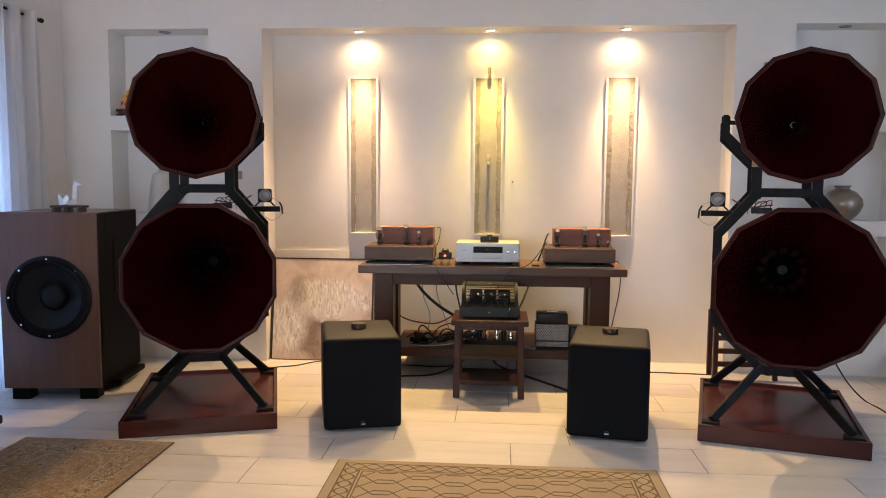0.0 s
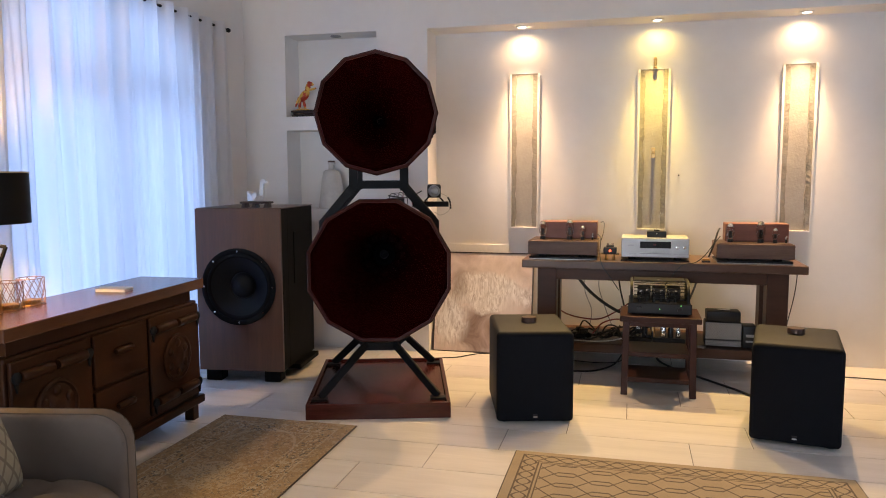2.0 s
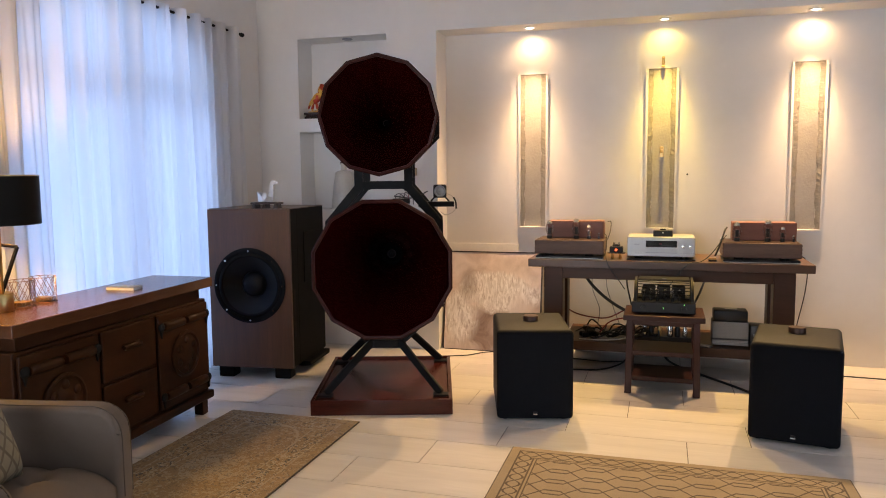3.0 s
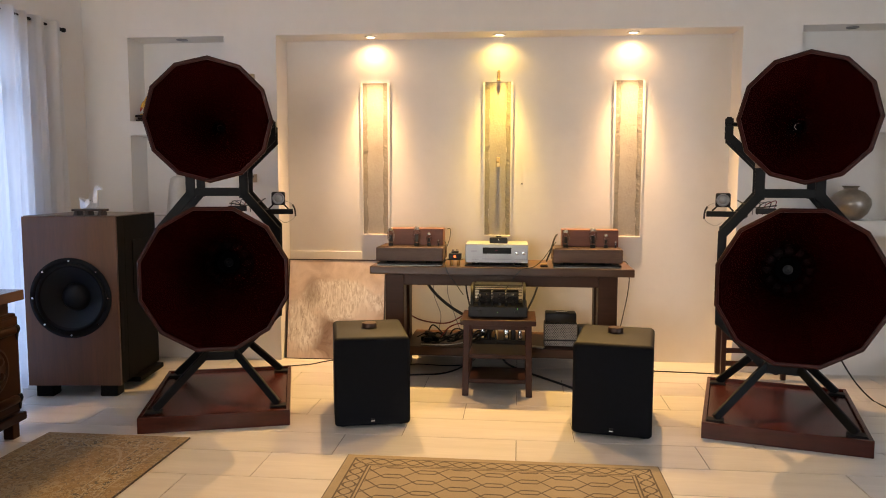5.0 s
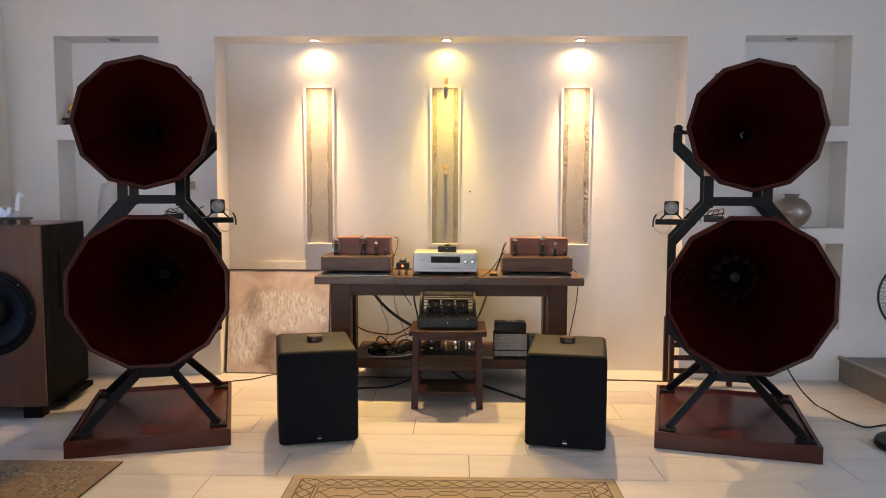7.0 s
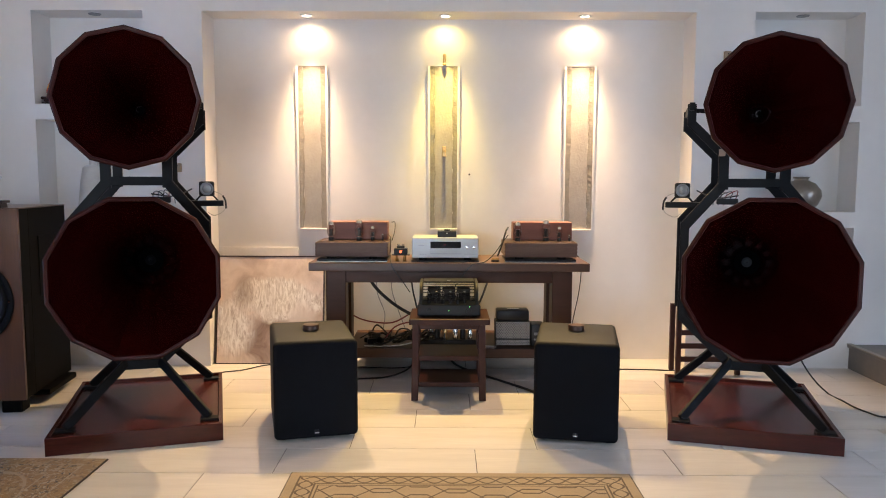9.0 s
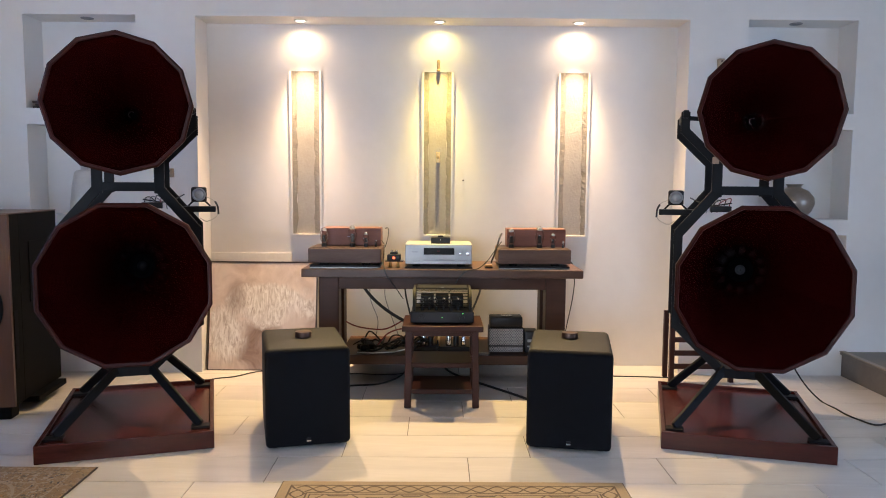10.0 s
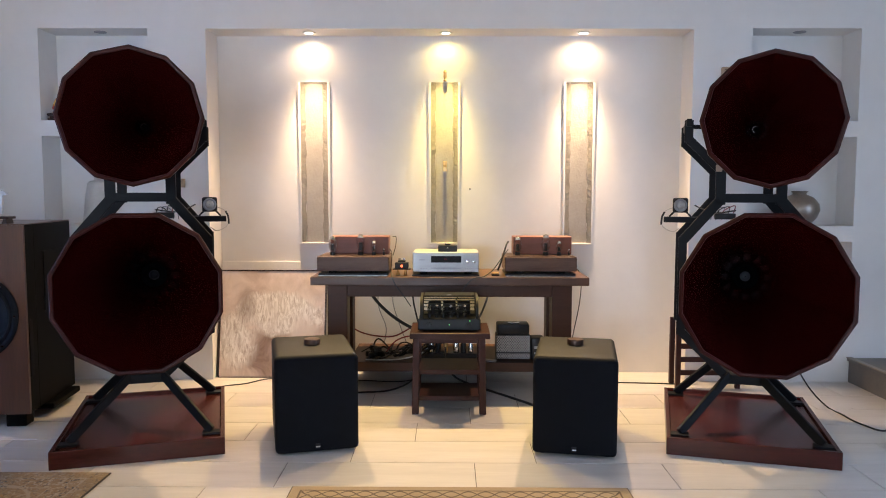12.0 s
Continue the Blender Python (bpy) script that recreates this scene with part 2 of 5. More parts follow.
def lattice_rug(w, d):
    """Sand-coloured flat-weave rug: chain border and a field of linked hexagons. Local origin at the rug's middle."""
    m, t, p = plain("sand_lattice_rug")
    s = Sums(t)
    sep = t.nodes.new("ShaderNodeSeparateXYZ")
    t.links.new(coords(t), sep.inputs[0])
    x, y = sep.outputs[0], sep.outputs[1]
    ex = s.do("SUBTRACT", w / 2, s.do("ABSOLUTE", x))
    ey = s.do("SUBTRACT", d / 2, s.do("ABSOLUTE", y))
    edge = s.do("MINIMUM", ex, ey)

    def near(v, at, half):
        return s.do("LESS_THAN", s.do("ABSOLUTE", s.do("SUBTRACT", v, at)), half)

    PX, PY, A = 0.31, 0.115, 0.019
    ph = s.do("ABSOLUTE", s.do("SUBTRACT", s.do("FLOORED_MODULO", s.do("ADD", x, 0.02), PX), PX / 2))
    fall = s.do("DIVIDE", s.do("SUBTRACT", s.do("SUBTRACT", PX / 2, ph), 0.035), PX / 2 - 0.07)
    fall = s.do("MINIMUM", s.do("MAXIMUM", fall, 0.0), 1.0)
    h = s.do("SUBTRACT", A, s.do("MULTIPLY", fall, PY / 2 + 2 * A))
    lines = None
    for sign in (1, -1):
        q = s.do("MULTIPLY_ADD", h, -sign, y)
        dist = s.do("ABSOLUTE", s.do("SUBTRACT", s.do("FLOORED_MODULO", s.do("ADD", q, PY / 2 + 5 * PY), PY), PY / 2))
        one = s.do("LESS_THAN", dist, 0.0055)
        lines = one if lines is None else s.do("MAXIMUM", lines, one)
    field = s.do("MULTIPLY", lines, s.do("GREATER_THAN", edge, 0.142))
    # chain in the border band
    along = blend(t, s.do("LESS_THAN", ex, ey), x, y)
    wave = s.do("MULTIPLY", s.do("SINE", s.do("MULTIPLY", along, 2 * math.pi / 0.15)), 0.029)
    chain = s.do("MAXIMUM", near(s.do("SUBTRACT", edge, wave), 0.083, 0.0055), near(s.do("ADD", edge, wave), 0.083, 0.0055))
    frame_lines = s.do("MAXIMUM", near(edge, 0.045, 0.004), s.do("MAXIMUM", near(edge, 0.122, 0.004), near(edge, 0.138, 0.003)))
    dark = s.do("MINIMUM", s.do("ADD", s.do("ADD", field, chain), frame_lines), 1.0)
    weave = noise_tex(t, coords(t), 260, 2)
    big = noise_tex(t, coords(t), 5, 4)
    ground = ramp(t, s.do("ADD", s.do("MULTIPLY", weave, 0.5), s.do("MULTIPLY", big, 0.5)), ((0.3, (0.28, 0.21, 0.13)), (0.7, (0.40, 0.31, 0.205))))
    col = blend(t, s.do("MULTIPLY", dark, 0.9), ground, (0.095, 0.066, 0.042))
    t.links.new(col, p.inputs["Base Color"])
    p.inputs["Roughness"].default_value = 0.95
    n = t.nodes.new("ShaderNodeBump")
    n.inputs["Strength"].default_value, n.inputs["Distance"].default_value = 0.4, 0.003
    t.links.new(weave, n.inputs["Height"])
    t.links.new(n.outputs[0], p.inputs["Normal"])
    return m


def floral_rug(w, d):
    """Worn tan rug with a speckled flower border and an inner oval band."""
    m, t, p = plain("tan_floral_rug")
    s = Sums(t)
    vec = coords(t)
    sep = t.nodes.new("ShaderNodeSeparateXYZ")
    t.links.new(vec, sep.inputs[0])
    x, y = sep.outputs[0], sep.outputs[1]
    edge = s.do("MINIMUM", s.do("SUBTRACT", w / 2, s.do("ABSOLUTE", x)), s.do("SUBTRACT", d / 2, s.do("ABSOLUTE", y)))
    petals = noise_tex(t, vec, 50, 3, 0.6, 1.0)
    leaves = noise_tex(t, coords(t, (1.3, 1, 1)), 38, 3, 0.6, 1.2)
    big = noise_tex(t, vec, 4, 4)
    ground = ramp(t, s.do("ADD", s.do("MULTIPLY", noise_tex(t, vec, 220, 2), 0.4), s.do("MULTIPLY", big, 0.6)), ((0.3, (0.225, 0.150, 0.074)), (0.7, (0.34, 0.235, 0.128))))
    band = s.do("MULTIPLY", s.do("GREATER_THAN", edge, 0.075), s.do("LESS_THAN", edge, 0.185))
    oval = s.do("ADD", s.do("POWER", s.do("ABSOLUTE", s.do("DIVIDE", x, w * 0.29)), 2.4), s.do("POWER", s.do("ABSOLUTE", s.do("DIVIDE", y, d * 0.36)), 2.4))
    ring = s.do("LESS_THAN", s.do("ABSOLUTE", s.do("SUBTRACT", oval, 1.0)), 0.16)
    busy = s.do("MAXIMUM", s.do("MULTIPLY_ADD", band, 0.42, 0.56), s.do("MULTIPLY", ring, 0.6))
    pale = s.do("MULTIPLY", s.do("GREATER_THAN", petals, 0.55), s.do("MULTIPLY", busy, 0.85))
    dark = s.do("MULTIPLY", s.do("GREATER_THAN", leaves, 0.58), s.do("MULTIPLY", busy, 0.95))
    guards = s.do("MAXIMUM", *[s.do("LESS_THAN", s.do("ABSOLUTE", s.do("SUBTRACT", edge, at)), 0.004) for at in (0.075, 0.185)])
    oval_line = s.do("LESS_THAN", s.do("ABSOLUTE", s.do("SUBTRACT", oval, 1.22)), 0.05)
    heart = s.do("MULTIPLY", s.do("LESS_THAN", s.do("ADD", s.do("MULTIPLY", x, x), s.do("MULTIPLY", y, y)), 0.026), s.do("GREATER_THAN", petals, 0.47))
    lines = s.do("MAXIMUM", guards, s.do("MAXIMUM", oval_line, heart))
    pale = s.do("MAXIMUM", pale, s.do("MULTIPLY", lines, 0.55))
    col = blend(t, pale, ground, (0.42, 0.36, 0.27))
    col = blend(t, dark, col, (0.085, 0.075, 0.062))
    t.links.new(col, p.inputs["Base Color"])
    p.inputs["Roughness"].default_value = 0.95
    return m


def canvas_paint():
    """Beige canvas with soft abstract patches: a pale mass, brown smoke below it. Plain shapes only."""
    m, t, p = plain("abstract_canvas")
    s = Sums(t)
    vec = coords(t)
    sep = t.nodes.new("ShaderNodeSeparateXYZ")
    t.links.new(vec, sep.inputs[0])
    x, z = sep.outputs[0], sep.outputs[2]
    cloud, streak = noise_tex(t, vec, 5, 6, 0.6, 1.0), noise_tex(t, coords(t, (4.4, 1, 1.1)), 7, 5, 0.65, 2.2)
    ground = ramp(t, cloud, ((0.3, (0.48, 0.37, 0.33)), (0.7, (0.76, 0.66, 0.61))))

    def oval(cx, cz, rx, rz, soft):
        a = s.do("POWER", s.do("DIVIDE", s.do("SUBTRACT", x, cx), rx), 2.0)
        b = s.do("POWER", s.do("DIVIDE", s.do("SUBTRACT", z, cz), rz), 2.0)
        r = s.do("ADD", s.do("SQRT", s.do("ADD", a, b)), s.do("MULTIPLY", s.do("SUBTRACT", cloud, 0.5), 1.1))
        v = s.do("DIVIDE", s.do("SUBTRACT", 1.0 + soft, r), 2 * soft)
        return s.do("MINIMUM", s.do("MAXIMUM", v, 0.0), 1.0)

    pale = ramp(t, streak, ((0.34, (0.46, 0.39, 0.36)), (0.60, (0.88, 0.85, 0.83))))
    smoke = ramp(t, cloud, ((0.35, (0.16, 0.095, 0.068)), (0.62, (0.42, 0.31, 0.26))))
    col = blend(t, s.do("MULTIPLY", oval(0.02, 0.16, 0.30, 0.17, 0.35), 0.85), ground, smoke)
    col = blend(t, oval(-0.26, 0.26, 0.13, 0.20, 0.25), col, pale)
    col = blend(t, oval(0.06, 0.46, 0.30, 0.15, 0.12), col, pale)
    col = blend(t, s.do("MULTIPLY", oval(-0.19, 0.50, 0.05, 0.10, 0.5), 0.55), col, (0.24, 0.17, 0.14))
    col = blend(t, s.do("MULTIPLY", oval(0.22, 0.28, 0.09, 0.13, 0.3), 0.8), col, (0.70, 0.62, 0.58))
    t.links.new(col, p.inputs["Base Color"])
    p.inputs["Roughness"].default_value = 0.7
    return m


def net_cloth(name, a, b, cell, width):
    """Cloth or mesh with a diamond net."""
    m, t, p = plain(name)
    s = Sums(t)
    sep = t.nodes.new("ShaderNodeSeparateXYZ")
    t.links.new(coords(t), sep.inputs[0])
    x, z = sep.outputs[0], sep.outputs[2]
    net = None
    for sign in (1, -1):
        q = s.do("FLOORED_MODULO", s.do("MULTIPLY_ADD", z, sign * 0.8, s.do("ADD", x, 5.0)), cell)
        one = s.do("LESS_THAN", q, width)
        net = one if net is None else s.do("MAXIMUM", net, one)
    col = blend(t, net, ramp(t, noise_tex(t, coords(t), 30, 3), ((0.3, tuple(0.85 * v for v in a)), (0.7, a))), b)
    t.links.new(col, p.inputs["Base Color"])
    p.inputs["Roughness"].default_value = 0.85
    n = t.nodes.new("ShaderNodeBump")
    n.inputs["Strength"].default_value, n.inputs["Distance"].default_value = 0.6, 0.004
    t.links.new(net, n.inputs["Height"])
    t.links.new(n.outputs[0], p.inputs["Normal"])
    return m


PILLOW = net_cloth("beige_netted_cushion_cloth", (0.29, 0.245, 0.17), (0.15, 0.12, 0.08), 0.058, 0.012)
MESH = net_cloth("woven_silver_grille", (0.03, 0.03, 0.032), (0.36, 0.34, 0.32), 0.016, 0.007)

# ---- building helpers ----


def mesh_from(name, bm, mat, smooth=0):
    me = bpy.data.meshes.new(name)
    bmesh.ops.recalc_face_normals(bm, faces=bm.faces)
    bm.to_mesh(me)
    bm.free()
    me.materials.append(mat)
    if smooth:
        for f in me.polygons:
            f.use_smooth = True
        me.set_sharp_from_angle(angle=radians(smooth))
    return me


def part(name, bm, mat, parent=None, label="", smooth=0, m=None):
    ob = new(name, mesh_from(name, bm, mat, smooth) if not isinstance(bm, bpy.types.Mesh) else bm)
    if parent:
        ob.parent = parent
    if m:
        ob.matrix_basis = m
    if label:
        tagged(ob, label)
    return ob


def thing(name, label, category, m, group="", kind=""):
    ob = new(name)
    ob.empty_display_size = 0.1
    ob.matrix_basis = m
    return tagged(ob, label, category, group, kind)


def solid(name, bm, mat, label, category, m=None, smooth=0, group="", kind=""):
    ob = part(name, bm, mat, None, "", smooth, m)
    return tagged(ob, label, category, group, kind)


def box(x0, x1, y0, y1, z0, z1, bev=0.0, seg=2, bm=None):
    own = bmesh.new()
    bmesh.ops.create_cube(own, size=1, matrix=Matrix.Translation(((x0 + x1) / 2, (y0 + y1) / 2, (z0 + z1) / 2)) @ Matrix.Diagonal((x1 - x0, y1 - y0, z1 - z0, 1)))
    if bev:
        bmesh.ops.bevel(own, geom=own.edges[:], offset=bev, segments=seg, profile=0.5, affect="EDGES")
    return join(bm, own)


def join(bm, own):
    if bm is None:
        return own
    tmp = bpy.data.meshes.new("tmp")
    own.to_mesh(tmp)
    own.free()
    bm.from_mesh(tmp)
    bpy.data.meshes.remove(tmp)
    return bm


def lathe(profile, seg=24, bm=None, m=None, close=True):
    own = bmesh.new()
    rings = []
    for r, z in profile:
        rings.append([own.verts.new((r * math.cos(2 * math.pi * i / seg), r * math.sin(2 * math.pi * i / seg), z)) for i in range(seg)])
    for a, b in zip(rings, rings[1:]):
        for i in range(seg):
            own.faces.new((a[i], a[(i + 1) % seg], b[(i + 1) % seg], b[i]))
    if close:
        own.faces.new(rings[0][::-1])
        own.faces.new(rings[-1])
    if m:
        own.transform(m)
    return join(bm, own)


def sweep(points, r, seg=6, bm=None, closed=False):
    own = bmesh.new()
    pts = [Vector(p) for p in points]
    rings, side = [], None
    for i, p in enumerate(pts):
        a = pts[i - 1] if i or closed else p
        b = pts[(i + 1) % len(pts)] if i + 1 < len(pts) or closed else p
        d = (b - a).normalized()
        if side is None:
            side = d.orthogonal().normalized()
        side = (side - d * side.dot(d)).normalized()
        up = d.cross(side)
        rings.append([own.verts.new(p + r * (math.cos(2 * math.pi * k / seg) * side + math.sin(2 * math.pi * k / seg) * up)) for k in range(seg)])
    pairs = list(zip(rings, rings[1:])) + ([(rings[-1], rings[0])] if closed else [])
    for a, b in pairs:
        for k in range(seg):
            own.faces.new((a[k], a[(k + 1) % seg], b[(k + 1) % seg], b[k]))
    if not closed:
        own.faces.new(rings[0][::-1])
        own.faces.new(rings[-1])
    return join(bm, own)


def smooth_path(points, steps=8):
    """Catmull-Rom through the points."""
    p = [Vector(q) for q in points]
    p = [2 * p[0] - p[1]] + p + [2 * p[-1] - p[-2]]
    out = []
    for i in range(1, len(p) - 2):
        for k in range(steps):
            u = k / steps
            out.append(0.5 * (2 * p[i] + (p[i + 1] - p[i - 1]) * u + (2 * p[i - 1] - 5 * p[i] + 4 * p[i + 1] - p[i + 2]) * u * u + (3 * p[i] - p[i - 1] - 3 * p[i + 1] + p[i + 2]) * u ** 3))
    return out + [p[-2]]


def beam(a, b, w, d, bev=0.003, bm=None, up=(0, 1, 0)):
    """A square bar from a to b; w across, d along 'up'."""
    a, b = Vector(a), Vector(b)
    z = (b - a).normalized()
    y = (Vector(up) - z * z.dot(Vector(up))).normalized()
    x = y.cross(z)
    m = Matrix((x, y, z)).transposed().to_4x4()
    m.translation = (a + b) / 2
    own = box(-w / 2, w / 2, -d / 2, d / 2, -(b - a).length / 2, (b - a).length / 2, bev, 1)
    own.transform(m)
    return join(bm, own)


def prism(outline, y0, y1, bm=None, bev=0.0):
    """Outline in x and z, pulled from y0 to y1."""
    own = bmesh.new()
    f = own.faces.new([own.verts.new((x, y0, z)) for x, z in outline])
    got = bmesh.ops.extrude_face_region(own, geom=[f])
    bmesh.ops.translate(own, vec=(0, y1 - y0, 0), verts=[v for v in got["geom"] if isinstance(v, bmesh.types.BMVert)])
    if bev:
        bmesh.ops.bevel(own, geom=own.edges[:], offset=bev, segments=2, profile=0.5, affect="EDGES")
    return join(bm, own)


# ---- structure ----
X0, X1, Y0, WALL, ZC = -2.98, 4.20, -3.00, 5.30, 2.85
NX0, NX1, NZ, BACK = -1.486, 1.812, 2.412, 5.55


def relief_wall(holes, x0, x1, z0, z1, front, base):
    """A wall facing -y, with recesses (x0, x1, z0, z1, depth) sunk into it, and a flat back."""
    xs = sorted({x0, x1, *[h[0] for h in holes], *[h[1] for h in holes]})
    zs = sorted({z0, z1, *[h[2] for h in holes], *[h[3] for h in holes]})

    def depth(i, k):
        if not (0 <= i < len(xs) - 1 and 0 <= k < len(zs) - 1):
            return None
        cx, cz = (xs[i] + xs[i + 1]) / 2, (zs[k] + zs[k + 1]) / 2
        return max([h[4] for h in holes if h[0] < cx < h[1] and h[2] < cz < h[3]] or [0.0])

    bm = bmesh.new()

    def quad(*c):
        bm.faces.new([bm.verts.new(v) for v in c])

    for i in range(len(xs) - 1):
        for k in range(len(zs) - 1):
            a, b, c, d, y = xs[i], xs[i + 1], zs[k], zs[k + 1], front + depth(i, k)
            quad((a, y, c), (b, y, c), (b, y, d), (a, y, d))
            right, above = depth(i + 1, k), depth(i, k + 1)
            if right is not None and right != depth(i, k):
                quad((b, y, c), (b, front + right, c), (b, front + right, d), (b, y, d))
            if above is not None and above != depth(i, k):
                quad((a, y, d), (b, y, d), (b, front + above, d), (a, front + above, d))
    quad((x0, base, z0), (x1, base, z0), (x1, base, z1), (x0, base, z1))
    for x in (x0, x1):
        quad((x, front, z0), (x, base, z0), (x, base, z1), (x, front, z1))
    bmesh.ops.remove_doubles(bm, verts=bm.verts, dist=1e-5)
    return bm


HOLES = [(NX0, NX1, -0.02, NZ, BACK - WALL)] + [(cx - 0.096, cx + 0.096, 0.948, 2.092, BACK - WALL + 0.058) for cx in (-0.800, 0.131, 1.092)]
for a, b in ((-2.627, -1.881), (2.206, 2.936)):
    for c, d in ((0.365, 0.978), (1.085, 1.693), (1.798, 2.415)):
        HOLES.append((a, b, c, d, 0.24))
tagged(part("wall_back", relief_wall(HOLES, X0 - 0.16, X1 + 0.16, -0.02, ZC + 0.1, WALL, 5.72), PAINT),
       "white plastered wall with a wide lit recess and shelf niches", "wall", kind="structure")


def wall_with_hole(name, axis, at, thick, a0, a1, z1, hole, label):
    """A straight wall along x or y, with one opening (a0, a1, z0, z1)."""
    bm = None
    h0, h1, k0, k1 = hole
    for s0, s1, t0, t1 in ((a0, h0, -0.02, z1), (h1, a1, -0.02, z1), (h0, h1, k1, z1), (h0, h1, -0.02, k0)):
        if s1 - s0 > 0.001 and t1 - t0 > 0.001:
            lo, hi = sorted((at, at + thick))
            bm = box(lo, hi, s0, s1, t0, t1, bm=bm) if axis == "y" else box(s0, s1, lo, hi, t0, t1, bm=bm)
    return tagged(part(name, bm, PAINT), label, "wall", kind="structure")


wall_with_hole("wall_left", "y", X0, -0.16, Y0 - 0.16, WALL, ZC + 0.1, (2.90, 4.55, 0.06, 2.42), "white painted wall with the curtained window")
wall_with_hole("wall_right", "y", X1, 0.16, Y0 - 0.16, WALL, ZC + 0.1, (0.7, 3.1, 0.06, 2.3), "white painted side wall with a garden door")
wall_with_hole("wall_rear", "x", Y0, -0.16, X0, X1, ZC + 0.1, (-2.7, -0.1, 0.5, 2.3), "white painted wall behind the viewer with a window")
tagged(part("ceiling", box(X0, X1, Y0, WALL, ZC, ZC + 0.1), CEIL), "plain white ceiling", "ceiling", kind="structure")


def window(name, m, w, z0, z1, bars, label):
    """A framed window in its opening; local x along the wall, y through it."""
    win = thing(name, label, "window", m, kind="structure")
    bm = box(-w / 2, w / 2, -0.03, 0.03, z0, z0 + 0.06, 0.004)
    box(-w / 2, w / 2, -0.03, 0.03, z1 - 0.06, z1, 0.004, bm=bm)
    for x in (-w / 2, w / 2 - 0.06):
        box(x, x + 0.06, -0.03, 0.03, z0 + 0.06, z1 - 0.06, 0.004, bm=bm)
    part("window_frame", bm, FRAME_WHITE, win)
    for k in range(1, bars):
        x = -w / 2 + w * k / bars
        part("mullion", box(x - 0.045, x + 0.045, -0.025, 0.025, z0 + 0.06, z1 - 0.06, 0.003), FRAME_WHITE, win)
    for k in range(bars):
        x0, x1 = -w / 2 + w * k / bars + 0.036, -w / 2 + w * (k + 1) / bars - 0.036
        part("pane", box(x0, x1, -0.003, 0.003, z0 + 0.061, z1 - 0.061), PANE, win).visible_shadow = False
    return win


arched = window("window_1", pose(-3.08, 3.725, 0, 0, 0, 90), 1.65, 0.06, 2.42, 2, "white framed arched window glowing behind sheer curtains")
part("transom", box(-0.765, 0.765, -0.024, 0.024, 1.84, 1.96, 0.003), FRAME_WHITE, arched)
for s in (-1, 1):
    arc = [(s * 0.82 * math.cos(a), 1.90 + 0.50 * math.sin(a)) for a in [math.pi / 2 * k / 14 for k in range(15)]]
    part("spandrel", prism([(s * 0.822, 2.415), *arc], -0.055, 0.07), PAINT, arched, "white plastered arch corner")
window("window_2", pose(-1.4, -3.08, 0), 2.6, 0.5, 2.3, 3, "wide white framed window")
window("door_1", pose(4.28, 1.9, 0, 0, 0, 90), 2.4, 0.06, 2.3, 2, "white framed glass garden door")

# platform step along the right
step = thing("platform_step", "brown-grey tiled platform step with a lighter nosing", "step", pose(0, 0, 0), kind="structure")
part("riser", box(2.945, X1 - 0.002, 3.9, WALL - 0.003, 0, 0.150, 0.002), STEP, step)
part("tread", box(2.93, X1 - 0.002, 3.885, WALL - 0.003, 0.1505, 0.170, 0.006), STEP, step)
part("nosing", box(2.926, 2.965, 3.884, WALL - 0.003, 0.1705, 0.178, 0.003), STEP_EDGE, step, "lighter brown nosing strip")


# ---- niche: pilasters, downlights, small fittings ----
def upright(outline, z0, z1):
    """Outline in x and y, pulled up from z0 to z1."""
    own = bmesh.new()
    f = own.faces.new([own.verts.new((x, y, z0)) for x, y in outline])
    got = bmesh.ops.extrude_face_region(own, geom=[f])
    bmesh.ops.translate(own, vec=(0, 0, z1 - z0), verts=[v for v in got["geom"] if isinstance(v, bmesh.types.BMVert)])
    return own


STONES = random.Random(23)


def ragged_strip(s, z0, z1):
    """Rough stone strip whose inner edge wanders, leaning back from its outer edge."""
    bm = bmesh.new()
    rows, n, drift = [], 60, 0.0
    for k in range(n + 1):
        z = z0 + (z1 - z0) * k / n
        drift = 0.7 * drift + STONES.uniform(-0.0036, 0.0036)
        inner = 0.061 + drift
        rows.append([bm.verts.new((s * u, v, z)) for u, v in ((0.0955, 0.0575), (0.0955, -0.009), ((0.0955 + inner) / 2, -0.007 + STONES.uniform(-0.0015, 0.0015)), (inner, -0.003), (inner + 0.001, 0.0035))])
    for a, b in zip(rows, rows[1:]):
        for i in range(4):
            bm.faces.new((a[i], a[i + 1], b[i + 1], b[i]))
    bmesh.ops.recalc_face_normals(bm, faces=bm.faces)
    return bm


def tapered_bar(s, z0, z1):
    """White plaster moulding beside a slot, standing further out from the wall towards its top."""
    bm = bmesh.new()
    rings = []
    for z, out, w in ((z0, 0.011, 0.010), (z1 - 0.025, 0.017, 0.016), (z1, 0.009, 0.012)):
        a, b = s * 0.0965, s * (0.0975 + w)
        rings.append([bm.verts.new(c) for c in ((a, -0.0005, z), (b, -0.0005, z), (b, -out, z), (a, -out, z))])
    for p, q in zip(rings, rings[1:]):
        for k in range(4):
            bm.faces.new((p[k], p[(k + 1) % 4], q[(k + 1) % 4], q[k]))
    bm.faces.new(rings[0][::-1])
    bm.faces.new(rings[-1])
    return bm


